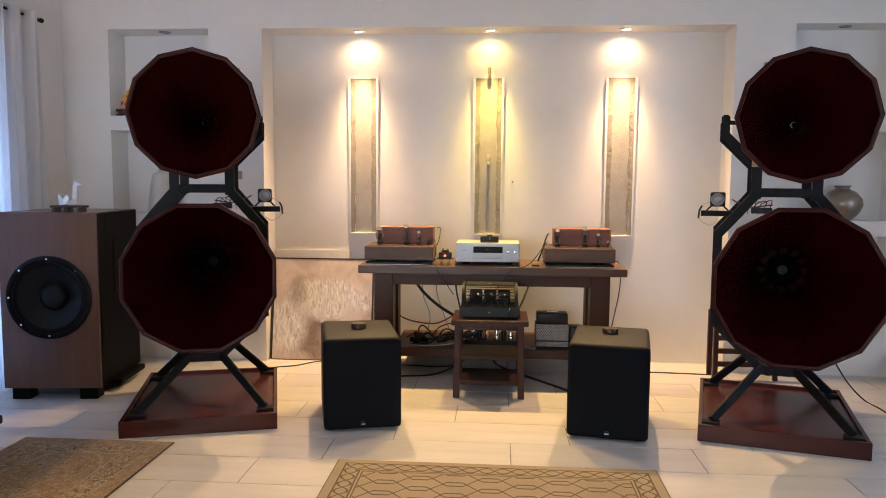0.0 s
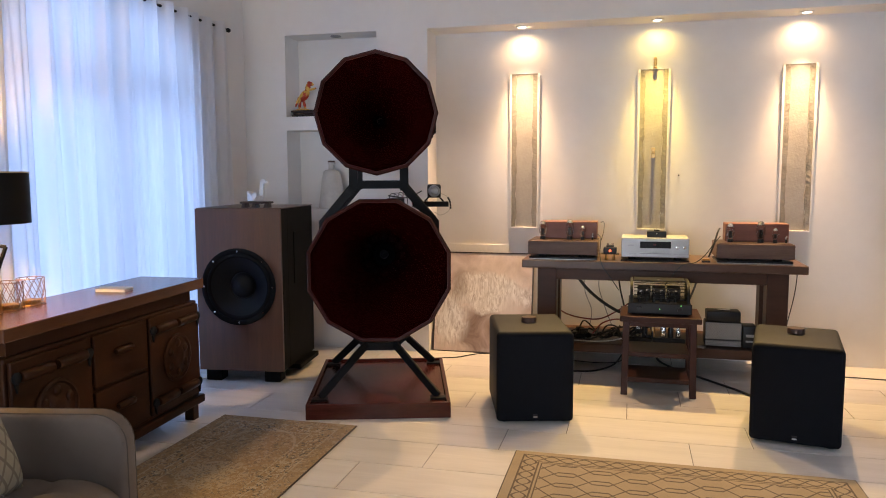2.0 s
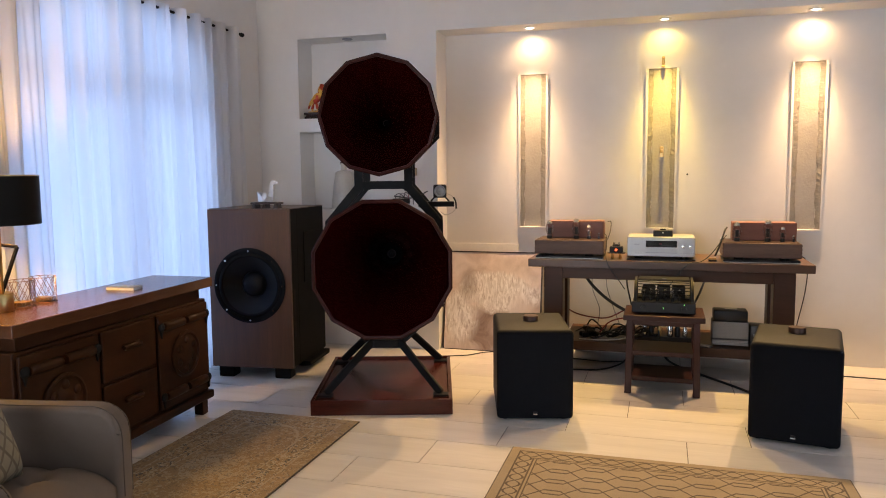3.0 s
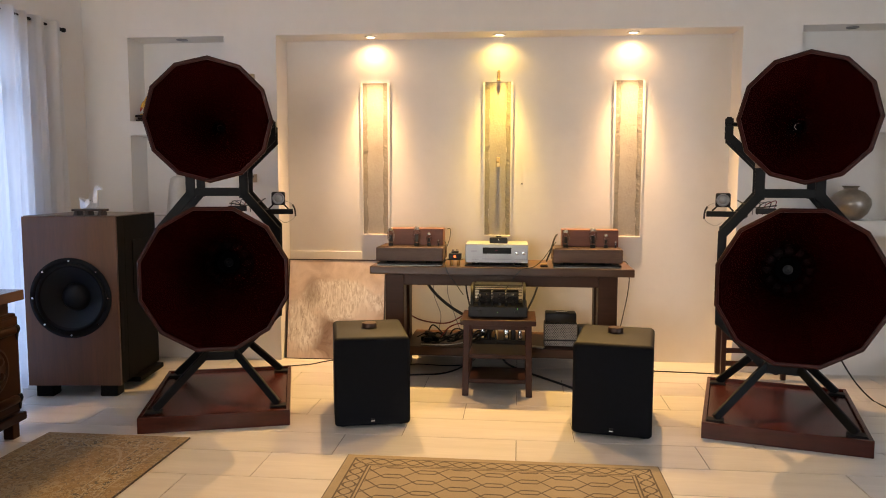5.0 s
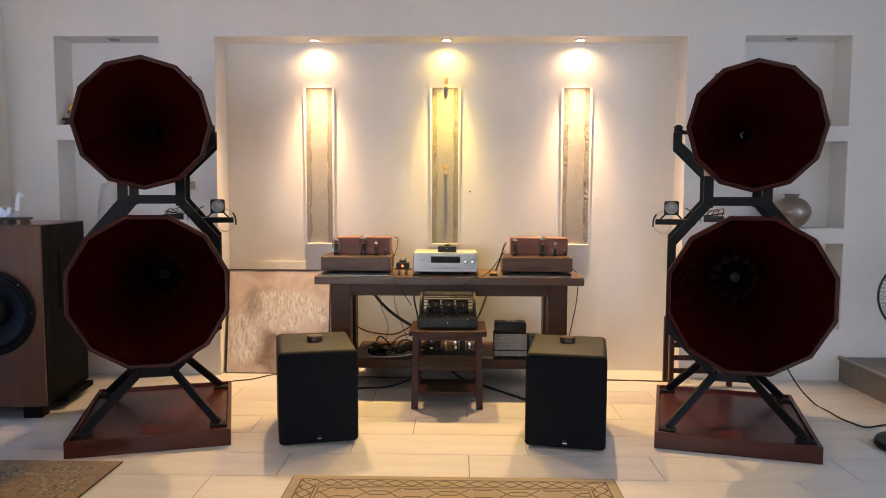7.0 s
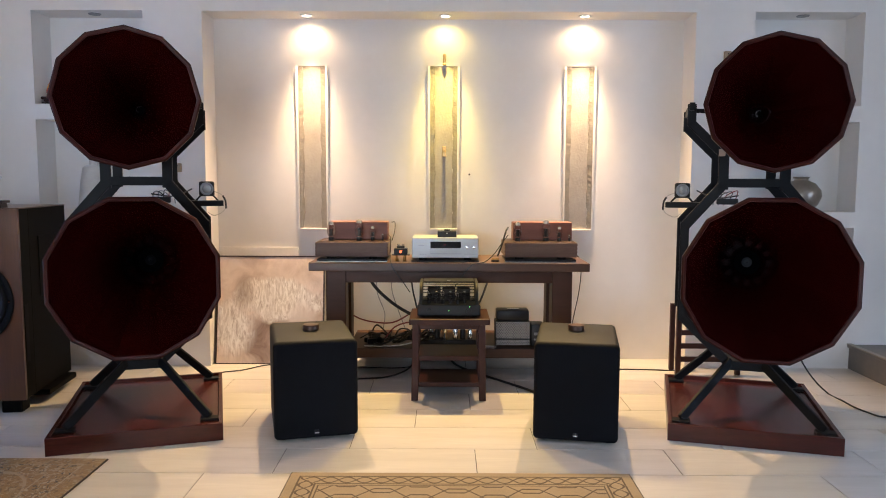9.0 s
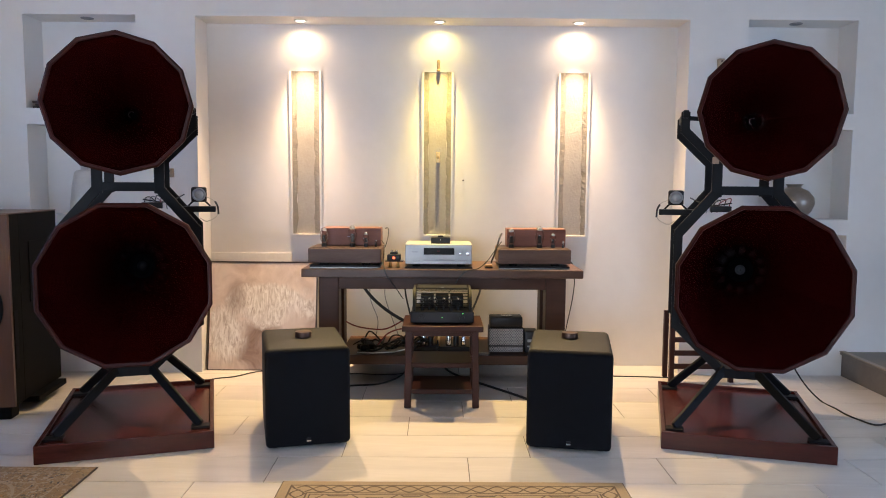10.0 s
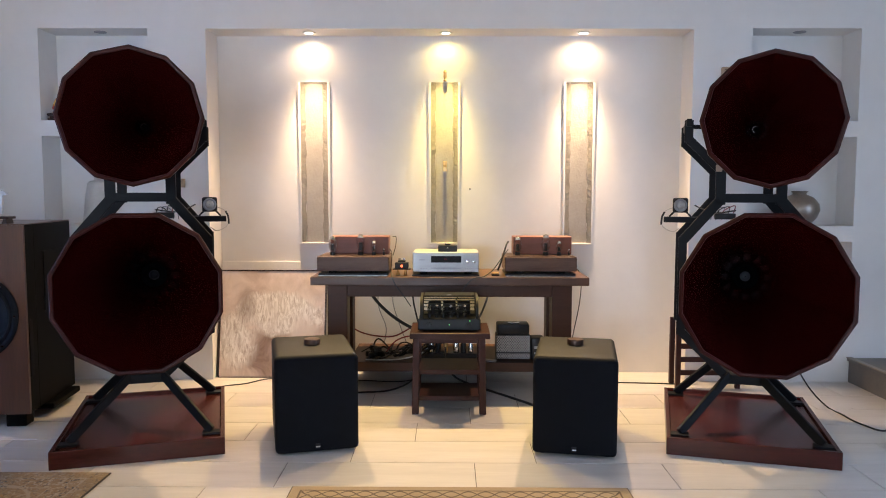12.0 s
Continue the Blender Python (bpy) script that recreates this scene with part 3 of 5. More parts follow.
def stone_slot(cx, z0, z1):
    slot = thing("stone_panel", "tall splayed recess lined with rough beige-grey stone", "wall panel", pose(cx, BACK, 0), "stone panels in the recess")
    part("back_stone", box(-0.064, 0.064, 0.003, 0.0575, z0 + 0.001, z1 - 0.001), STONE, slot)
    for s in (-1, 1):
        part("splay_stone", ragged_strip(s, z0 + 0.001, z1 - 0.001), STONE_SHADED, slot, "rough splayed edge, its shade put into the colour")
        part("side_moulding", tapered_bar(s, z0, z1), PAINT, slot, "white plaster moulding")
    part("sill", box(-0.099, 0.099, -0.016, -0.0005, z0 - 0.010, z0 - 0.001, 0.002), PAINT, slot, "projecting white sill")


for cx in (-0.800, 0.131, 1.092):
    stone_slot(cx, 0.948, 2.092)

for sx, tint, power in SPOTS:
    light = thing("downlight", "small round white recessed downlight, lit", "downlight", pose(sx, 5.42, NZ), "downlights in the recess")
    part("trim_ring", lathe(((0.030, 0.0), (0.046, -0.001), (0.045, -0.006), (0.032, -0.008), (0.029, -0.003)), 28, close=False), WHITEPLASTIC, light, smooth=40)
    part("lens", lathe(((0.029, -0.001), (0.029, -0.003)), 24), BULB, light, "glowing lens")
for nx in (-2.25, 2.57):
    light = thing("downlight", "small unlit recessed downlight in a shelf niche", "downlight", pose(nx, 5.41, 2.415), "niche downlights")
    part("trim_ring", lathe(((0.028, 0.0), (0.042, -0.001), (0.040, -0.006), (0.029, -0.006)), 24, close=False), GREYPLASTIC, light, smooth=40)
    part("lens", lathe(((0.028, -0.001), (0.028, -0.003)), 24), GREYPLASTIC, light)

# gilt hook half-way down the middle pilaster and a small gilt ornament on top of it
hook = thing("wall_hook", "small gilt hook on the middle stone panel", "hook", pose(0.135, BACK + 0.0028, 1.46))
part("plate", box(-0.014, 0.014, -0.006, 0, 0, 0.075, 0.003), GOLD, hook)
part("peg", box(-0.010, 0.010, -0.045, -0.006, 0.030, 0.052, 0.004), BRASS, hook)
orn = bmesh.new()
lathe(((0.016, 0.0), (0.020, 0.006), (0.010, 0.014), (0.017, 0.035), (0.013, 0.055), (0.018, 0.068), (0.010, 0.082)), 14, orn)
solid("ornament", orn, GOLD, "small dark gilt ornament fixed above the middle stone panel", "ornament", pose(0.135, 5.536, 2.096) @ Matrix.Diagonal((0.7, 0.7, 0.95, 1)), smooth=40)
solid("nail", lathe(((0.005, 0), (0.006, 0.004), (0.004, 0.006)), 10), IRON, "small dark nail head in the plaster", "nail", pose(0.315, BACK, 1.335, 90))
for x, z in ((-1.672, 2.105), (-1.668, 1.372), (2.022, 2.125)):
    blk = thing("wall_bracket", "small tan wooden block fixed to the wall", "wall bracket", pose(x, WALL, z), "wall brackets")
    part("block", box(-0.022, 0.022, -0.030, 0, -0.030, 0.030, 0.004), TAN, blk)
    part("screw", lathe(((0.005, 0), (0.005, 0.003)), 8, m=pose(0, -0.030, 0.012, 90)), IRON, blk)


# ---- curtain and rod ----
def curtain():
    cur = thing("curtain", "floor-length sheer white eyelet curtain, drawn", "curtain", pose(-2.885, 0, 0))
    rng = random.Random(4)
    bm = bmesh.new()
    cols, y, rows = [], 1.0, 14
    ys = [1.0 + (4.90 - 1.0) * i / 640 for i in range(641)]
    offs = [rng.uniform(0, 6.28) for _ in range(6)]
    grid = []
    for y in ys:
        col = []
        for k in range(rows + 1):
            z = 0.015 + (2.435 - 0.015) * k / rows
            top = k / rows
            main = math.cos(2 * math.pi * y / 0.15 + 0.5 * math.sin(1.7 * y + offs[0]))
            loose = 0.5 * math.sin(2 * math.pi * y / 0.21 + offs[1] + 0.5 * z) + 0.45 * math.sin(2 * math.pi * y / 0.087 + offs[2] + 0.9 * (1 - top)) + 0.3 * math.sin(2 * math.pi * y / 0.049 + offs[4] + 1.4 * z) + 0.4 * math.sin(2 * math.pi * y / 0.53 + offs[3])
            x = (0.030 * main) * (0.35 + 0.65 * top ** 1.5) + 0.046 * loose * (1 - 0.62 * top)
            col.append(bm.verts.new((x, y, z)))
        grid.append(col)
    for a, b in zip(grid, grid[1:]):
        for k in range(rows):
            bm.faces.new((a[k], a[k + 1], b[k + 1], b[k]))
    part("cloth", bm, CURTAIN, cur, smooth=180)
    rod = thing("curtain_rod", "thin black metal curtain rod", "curtain rod", pose(-2.903, 0, 2.405))
    part("rod", sweep([(0, 0.9, 0), (0, 2.9, 0), (0, 4.93, 0)], 0.009, 10), IRON, rod, smooth=40)
    part("finial", lathe(((0.010, 0), (0.016, 0.01), (0.016, 0.025), (0.008, 0.035)), 12, m=pose(0, 4.93, 0, -90)), IRON, rod, smooth=40)
    for y in (1.4, 4.945 - 0.03):
        part("bracket", box(-0.090, 0.0, y - 0.008, y + 0.008, -0.012, 0.012, 0.002), IRON, rod)
    k = 1.05
    while k < 4.88:
        part("eyelet", sweep([(0.0 + 0.02 * math.cos(a), k, 0.02 * math.sin(a)) for a in [2 * math.pi * i / 14 for i in range(14)]], 0.004, 5, closed=True), CHROME, cur, m=pose(0, 0, 2.405))
        k += 0.15


curtain()


# ---- horn loudspeakers ----
def horn(parent, name, cu, cz, radius, turn, length, throat, flare, label):
    """Twelve-sided horn: staves, rim and driver. Mouth at local v = 0.02, axis along +y."""
    hn = part(name, ring_back(throat, length), THROAT_SHADE, parent, label, m=pose(cu, 0.03, cz))
    n = 12
    prof = [(length * k / 10, throat + (radius - throat) * (1 - k / 10) ** flare) for k in range(11)]
    prof[0] = (0.0, radius - 0.006)
    bm = bmesh.new()
    half = math.pi / n
    for sgn, inset in ((0, 0.0), (1, 0.016)):
        for (v0, r0), (v1, r1) in zip(prof, prof[1:]):
            c = []
            for v, r in ((v0, r0), (v1, r1)):
                for a in (-half, half):
                    c.append(bm.verts.new(((r + inset) * math.sin(a), v, (r + inset) * math.cos(a))))
            bm.faces.new((c[0], c[1], c[3], c[2]))
    stave = bpy.data.meshes.new("stave")
    bmesh.ops.remove_doubles(bm, verts=bm.verts, dist=1e-6)
    for f in bm.faces:
        f.smooth = False
    bm.to_mesh(stave)
    bm.free()
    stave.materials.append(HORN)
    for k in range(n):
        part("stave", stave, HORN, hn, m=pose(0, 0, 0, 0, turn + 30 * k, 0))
    # rim: a chamfered twelve-sided frame round the mouth
    bm = bmesh.new()
    loops = []
    for r, v in ((radius - 0.010, 0.004), (radius - 0.008, -0.006), (radius + 0.004, -0.008), (radius + 0.012, 0.0), (radius + 0.012, 0.022), (radius + 0.002, 0.034)):
        loops.append([bm.verts.new((r * math.sin(radians(turn) + half * (2 * k + 1)), v, r * math.cos(radians(turn) + half * (2 * k + 1)))) for k in range(n)])
    for a, b in zip(loops, loops[1:]):
        for k in range(n):
            bm.faces.new((a[k], a[(k + 1) % n], b[(k + 1) % n], b[k]))
    part("rim", bm, RIM, hn, "reddish mahogany rim")
    return hn


def ring_back(throat, length):
    """Steel driver housing behind the throat."""
    return lathe(((throat + 0.018, -length + 0.002), (throat + 0.055, -length - 0.004), (throat + 0.055, -length - 0.11), (throat + 0.02, -length - 0.13)), 28, m=pose(0, 0, 0, 90))


def driver(hn, length, r, cap, cap_mat):
    lo = -length + 0.012
    m = pose(0, 0, 0, 90)
    part("driver_cone", lathe(((r, lo + 0.002), (r * 0.92, lo), (r * 0.42, lo - 0.022), (0.004, lo - 0.024)), 28, m=m, close=False), THROAT_SHADE, hn, "black paper cone", smooth=50)
    part("dust_cap", lathe(((cap, lo - 0.012), (cap * 0.92, lo - 0.004), (cap * 0.6, lo + 0.004), (0.003, lo + 0.008)), 20, m=m, close=False), cap_mat, hn, "dark dust cap", smooth=50)


def horn_speaker(x, y, turn, side, label):
    sp = thing("horn_loudspeaker", label, "loudspeaker", pose(x, y, 0, 0, 0, turn), "horn loudspeakers")
    # plinth: a shallow tray
    W, D, H = 0.40, 0.99, 0.088
    F = -0.032 if side > 0 else 0.0
    bm = box(-W + 0.024, W - 0.024, F + 0.024, D - 0.024, 0.004, H - 0.016, 0.002)
    pl = part("plinth", bm, MAHOGANY, sp, "glossy red mahogany plinth")
    for a, b, c, d in ((-W, W, F, F + 0.022), (-W, W, D - 0.022, D)):
        part("plinth_edge", box(a, b, c, d, 0, H, 0.003), MAHOGANY, pl)
    for a in (-W, W - 0.022):
        part("plinth_edge", box(a, a + 0.022, F + 0.0225, D - 0.0225, 0, H - 0.001, 0.003), MAHOGANY, pl)
    off = 0.035 if side < 0 else 0.005
    lower = horn(sp, "bass_horn", off + (0.008 if side < 0 else 0.005), 0.816, 0.404 if side < 0 else 0.397, 0, 0.88, 0.075, 1.18, "twelve-sided dark mahogany bass horn")
    # right cap coloured as lit, left cap near-black as shaded
    driver(lower, 0.88, 0.074, 0.030, DUSTCAP_LIT if side < 0 else CONE)
    upper = horn(sp, "midrange_horn", off + (0.01 if side < 0 else 0), 1.664 if side < 0 else 1.672, 0.318 if side < 0 else 0.322, 15, 0.64, 0.024, 1.22, "twelve-sided dark mahogany midrange horn")
    upper.location.y = 0.04 if side < 0 else 0.0
    # only the glinting arc is built: chrome for lit right, black for shaded left
    part("throat_ring_arc", sweep([(0.017 * math.cos(a), 0.62, 0.017 * math.sin(a)) for a in [1.0 + 3.3 * i / 16 for i in range(17)]], 0.0024, 6), CHROME if side < 0 else RUBBER, upper, "throat ring arc, lit or shaded by its colour", smooth=60)
    # steel stand: two frames tied together
    for v in (0.40, 0.88):
        for s in (-1, 1):
            foot = (s * 0.335, 0.095 if v < 0.5 else 0.885, 0.088)
            part("leg", beam((s * 0.075, v, 0.335), foot, 0.045, 0.022, up=(0, 1, 0.3)), STEEL, sp)
            part("foot_plate", box(foot[0] - 0.045, foot[0] + 0.045, foot[1] - 0.030, foot[1] + 0.030, H - 0.0155, H - 0.002, 0.003), STEEL, sp)
            part("lower_arm", beam((s * 0.09, v, 0.32), (s * 0.335, v, 0.56), 0.045, 0.022), STEEL, sp)
            part("side_post", beam((s * 0.335, v, 0.54), (s * 0.335, v, 1.075), 0.045, 0.022), STEEL, sp)
            part("upper_arm", beam((s * 0.335, v, 1.055), (s * 0.150, v, 1.275), 0.052, 0.022), STEEL, sp)
            part("post", beam((s * 0.150, v, 1.250), (s * 0.150, v, 1.445), 0.052, 0.022), STEEL, sp)
            part("fork_arm", beam((s * 0.150, v, 1.430), (s * 0.318, v, 1.600), 0.045, 0.022), STEEL, sp)
            part("fork_tip", beam((s * 0.318, v, 1.585), (s * 0.318, v, 1.700), 0.045, 0.022), STEEL, sp)
        part("crossbar", beam((-0.15, v, 1.285), (0.15, v, 1.285), 0.046, 0.020), STEEL, sp)
    part("hub", box(-0.105, 0.105, 0.38, 0.895, 0.288, 0.338, 0.004), STEEL, sp)
    for s in (-1, 1):
        part("tie_bar", beam((s * 0.335, 0.41, 0.80), (s * 0.335, 0.87, 0.80), 0.03, 0.03), STEEL, sp)
        part("clamp", box(s * 0.318 - 0.014, s * 0.318 + 0.014, 0.36, 0.90, 1.665, 1.705, 0.003), STEEL, sp)
        part("pivot", beam((s * 0.312, 0.5, 1.675), (s * 0.17, 0.5, 1.664), 0.022, 0.022), STEEL, sp)
    # tweeter shelf on the inner side
    u0, u1 = sorted((side * 0.20, side * 0.432))
    part("tweeter_shelf", box(u0, u1, 0.71, 0.80, 1.140, 1.172, 0.003), STEEL, sp)
    part("shelf_strut", beam((side * 0.215, 0.745, 1.15), (side * 0.26, 0.62, 1.13), 0.03, 0.03), STEEL, sp)
    tw = part("tweeter", box(-0.043, 0.043, -0.012, 0.045, -0.043, 0.043, 0.012, 3), BLACKPLASTIC, sp, "small square horn tweeter", m=pose(side * 0.340, 0.735, 1.240), smooth=40)
    part("tweeter_ring", lathe(((0.038, 0.010), (0.038, 0.018), (0.031, 0.020), (0.026, 0.012)), 28, m=pose(0, 0, 0, 90), close=False), GREYPLASTIC, tw, smooth=40)
    part("tweeter_dome", lathe(((0.026, 0.012), (0.020, 0.017), (0.010, 0.021), (0.001, 0.022)), 24, m=pose(0, 0, 0, 90), close=False), SILVER, tw, "pale round diaphragm", smooth=60)
    for s in (-1, 1):
        part("tweeter_strut", beam((side * 0.340 + s * 0.062, 0.76, 1.172), (side * 0.340 + s * 0.030, 0.76, 1.205), 0.010, 0.012), STEEL, sp)
    if side < 0:
        part("joint_block", box(-0.178, -0.146, 0.370, 0.3885, 1.425, 1.462, 0.003), TAN, sp, "pale clamp block")
    # loose leads by the tweeter and on the horn
    a = side * 0.432
    part("lead", sweep(smooth_path([(side * 0.38, 0.77, 1.225), (a - side * 0.01, 0.775, 1.205), (a + side * 0.012, 0.76, 1.165), (a + side * 0.004, 0.75, 1.115), (a - side * 0.05, 0.745, 1.085), (a - side * 0.09, 0.75, 1.105)]), 0.0028, 5), WIRE_WHITE, sp, "thin pale tweeter lead", smooth=60)
    part("lead", sweep(smooth_path([(a - side * 0.004, 0.755, 1.20), (a + side * 0.010, 0.75, 1.17), (a + side * 0.014, 0.745, 1.125)]), 0.006, 5), WIRE_BLACK, sp, smooth=60)
    part("lead", sweep(smooth_path([(side * 0.26, 0.745, 1.24), (side * 0.21, 0.70, 1.215), (side * 0.15, 0.64, 1.20), (side * 0.05, 0.60, 1.215)]), 0.004, 5), WIRE_BLACK, sp, smooth=60)
    part("terminal_block", box(-0.06 + side * 0.10, 0.05 + side * 0.10, 0.60, 0.66, 1.165, 1.198, 0.004), BLACKPLASTIC, sp)
    for k, mat in enumerate((WIRE_BLACK, WIRE_GREY, WIRE_BLACK, WIRE_RED)):
        u = side * 0.10 - 0.045 + 0.028 * k
        part("lead", sweep(smooth_path([(u, 0.63, 1.195), (u + 0.008, 0.62, 1.222 + 0.006 * k), (u + side * 0.03, 0.61, 1.228), (u + side * 0.055, 0.63, 1.205), (u + side * 0.06, 0.66, 1.16)]), 0.0028, 5), mat, sp, smooth=60)
    return sp


horn_speaker(-1.349, 3.745, 17.0, 1, "tall two-horn loudspeaker on black steel stand and mahogany plinth")
horn_speaker(1.648, 3.751, -15.5, -1, "tall two-horn loudspeaker, horns faintly reflecting the room")

# ---- large wooden woofer cabinet ----
wc = thing("woofer_cabinet", "tall walnut-fronted woofer cabinet with black sides", "loudspeaker", pose(-2.452, 4.205, 0, 0, 0, 6.3))
part("carcass", box(-0.284, 0.284, 0.1315, 0.645, 0.078, 1.130, 0.004), BLACK_LACQUER, wc, "black painted carcass")
for x0, x1, z0, z1 in ((-0.284, -0.212, 0.078, 1.130), (0.212, 0.284, 0.078, 1.130), (-0.212, 0.212, 0.078, 0.415), (-0.212, 0.212, 0.843, 1.130)):
    part("carcass_panel", box(x0, x1, 0.0215, 0.131, z0, z1), BLACK_LACQUER, wc)


def pierced_board(x0, x1, y0, y1, z0, z1, cx, cz, r, n=64):
    """A board with a round hole through it."""
    bm = bmesh.new()
    rows = []
    for y in (y0, y1):
        inner, outer = [], []
        for k in range(n):
            c, s = math.cos(2 * math.pi * (k + 0.5) / n), math.sin(2 * math.pi * (k + 0.5) / n)
            reach = min((x1 - cx) / c if c > 0 else (x0 - cx) / c, (z1 - cz) / s if s > 0 else (z0 - cz) / s)
            inner.append(bm.verts.new((cx + r * c, y, cz + r * s)))
            outer.append([cx + reach * c, y, cz + reach * s])
        for px in (x0, x1):
            for pz in (z0, z1):
                near = min(outer, key=lambda o: (o[0] - px) ** 2 + (o[2] - pz) ** 2)
                near[0], near[2] = px, pz
        rows.append((inner, [bm.verts.new(o) for o in outer]))
    (a, b), (c, d) = rows
    for k in range(n):
        j = (k + 1) % n
        for p, q in ((a, b), (c, d), (a, c), (b, d)):
            bm.faces.new((p[k], p[j], q[j], q[k]))
    return bm


part("front_baffle", pierced_board(-0.286, 0.286, 0, 0.021, 0.076, 1.131, 0.0, 0.629, 0.210), WALNUT, wc, "walnut veneered baffle")
part("top_panel", box(-0.286, 0.286, 0.0215, 0.645, 1.1305, 1.136, 0.002), WALNUT, wc)
part("side_recess", box(0.2842, 0.288, 0.03, 0.075, 0.28, 0.60, 0.001), RUBBER, wc)
part("side_panel", box(0.2842, 0.290, 0.24, 0.62, 0.62, 0.97, 0.003), BLACK_LACQUER, wc)
for x in (-0.20, 0.20):
    for y in (0.07, 0.46):
        part("foot", box(x - 0.055, x + 0.055, y - 0.05, y + 0.05, 0, 0.0775, 0.008), RUBBER, wc)
part("base_board", box(-0.10, 0.33, 0.20, 0.60, 0.045, 0.0775, 0.004), BLACK_LACQUER, wc)
wf = part("woofer", lathe(((0.240, 0.0), (0.243, 0.010), (0.228, 0.016), (0.212, 0.012), (0.206, 0.004)), 56, m=pose(0.0, 0, 0.629, 90) @ Matrix.Diagonal((1.03, 1.03, 1, 1)), close=False), RUBBER, wc, "large black woofer", smooth=40)
part("surround", lathe(((0.212, 0.008), (0.202, 0.017), (0.190, 0.014), (0.183, 0.004)), 56, m=pose(0.0, 0, 0.629, 90) @ Matrix.Diagonal((1.03, 1.03, 1, 1)), close=False), RUBBER, wf, smooth=60)
part("cone", lathe(((0.184, 0.006), (0.150, -0.022), (0.100, -0.058), (0.074, -0.070)), 56, m=pose(0.0, 0, 0.629, 90) @ Matrix.Diagonal((1.03, 1.03, 1, 1)), close=False), CONE, wf, "dark grey paper cone", smooth=60)
part("dust_cap", lathe(((0.084, -0.068), (0.078, -0.048), (0.056, -0.030), (0.028, -0.020), (0.002, -0.017)), 40, m=pose(0.0, 0, 0.629, 90) @ Matrix.Diagonal((1.03, 1.03, 1, 1)), close=False), CONE, wf, smooth=60)
for k in range(8):
    a = math.pi / 4 * k
    part("bolt", lathe(((0.006, 0.012), (0.006, 0.018)), 8, m=pose(0.231 * math.sin(a), 0, 0.629 + 0.231 * math.cos(a), 90)), CHROME, wf)

# small swan figure on its stand, on the cabinet
st = thing("display_stand", "small dark carved wooden display stand", "stand", pose(-2.362, 4.30, 1.136, 0, 0, 6))
part("top", box(-0.098, 0.098, -0.045, 0.045, 0.026, 0.040, 0.004), DARKWOOD, st)
for x in (-0.075, -0.005, 0.075):
    part("leg", prism(((x - 0.016, 0), (x + 0.012, 0), (x + 0.006, 0.0255), (x - 0.008, 0.0255)), -0.038, 0.038), DARKWOOD, st)
bm = bmesh.new()


def facet(bm, pts, faces):
    v = [bm.verts.new(p) for p in pts]
    for f in faces:
        bm.faces.new([v[i] for i in f])


for sgn in (-1, 1):
    facet(bm, [(-0.048, sgn * 0.006, 0), (0.036, sgn * 0.006, 0), (0.046, sgn * 0.010, 0.030), (0.018, sgn * 0.034, 0.026), (0.006, sgn * 0.024, 0.056), (-0.014, sgn * 0.030, 0.032), (-0.050, sgn * 0.010, 0.058), (0.0, sgn * 0.040, 0.006)],
          [(0, 7, 1), (1, 7, 2), (2, 7, 3), (3, 7, 4), (4, 7, 5), (5, 7, 6), (6, 7, 0)])
facet(bm, [(-0.048, -0.006, 0), (0.036, -0.006, 0), (0.036, 0.006, 0), (-0.048, 0.006, 0), (-0.050, -0.010, 0.058), (-0.050, 0.010, 0.058), (0.046, -0.010, 0.030), (0.046, 0.010, 0.030)],
      [(0, 1, 2, 3), (0, 3, 5, 4), (1, 6, 7, 2), (4, 5, 7, 6)])
prism(((0.020, 0.012), (0.046, 0.012), (0.050, 0.094), (0.072, 0.099), (0.071, 0.106), (0.045, 0.118), (0.032, 0.106)), -0.009, 0.009, bm)
solid("swan_figurine", bm, SILVERPAPER, "folded silver swan figurine on a dark stand", "figurine", pose(-2.366, 4.30, 1.1765, 0, 0, 4) @ Matrix.Diagonal((1.15, 1.15, 1.22, 1)))


# ---- black subwoofers ----
def subwoofer(m):
    sb = thing("subwoofer", "black cloth-fronted subwoofer with rounded leatherette cabinet", "subwoofer", m, "pair of subwoofers")
    part("cabinet", box(-0.207, 0.207, 0.024, 0.560, 0.014, 0.502, 0.026, 4), SUBSKIN, sb, smooth=50)
    part("grille", box(-0.207, 0.207, 0.0, 0.0605, 0.014, 0.500, 0.022, 4), GRILLE, sb, "black cloth grille", smooth=50)
    bd = part("badge", box(-0.011, 0.011, -0.003, 0.001, 0.040, 0.058, 0.001), BLACKPLASTIC, sb)
    part("badge_bar", box(-0.011, 0.011, -0.0045, -0.0031, 0.040, 0.047), CHROME, bd, "small bright badge bar")
    for x in (-0.16, 0.16):
        for y in (0.07, 0.50):
            part("foot", lathe(((0.018, 0), (0.020, 0.0139)), 12, m=pose(x, y, 0)), RUBBER, sb)
    return sb


sub = subwoofer(pose(-0.489, 3.829, 0, 0, 0, 15.0))
copy_thing(sub, pose(0.787, 3.793, 0, 0, 0, -10.4))
for x, y in ((-0.566, 4.118), (0.844, 4.135)):
    pk = thing("puck", "round dark bronze puck lying on a subwoofer", "puck", pose(x, y, 0.502), "pucks on the subwoofers")
    part("body", lathe(((0.040, 0), (0.043, 0.003), (0.043, 0.026), (0.041, 0.030), (0.034, 0.031)), 32), BRONZE, pk, smooth=40)

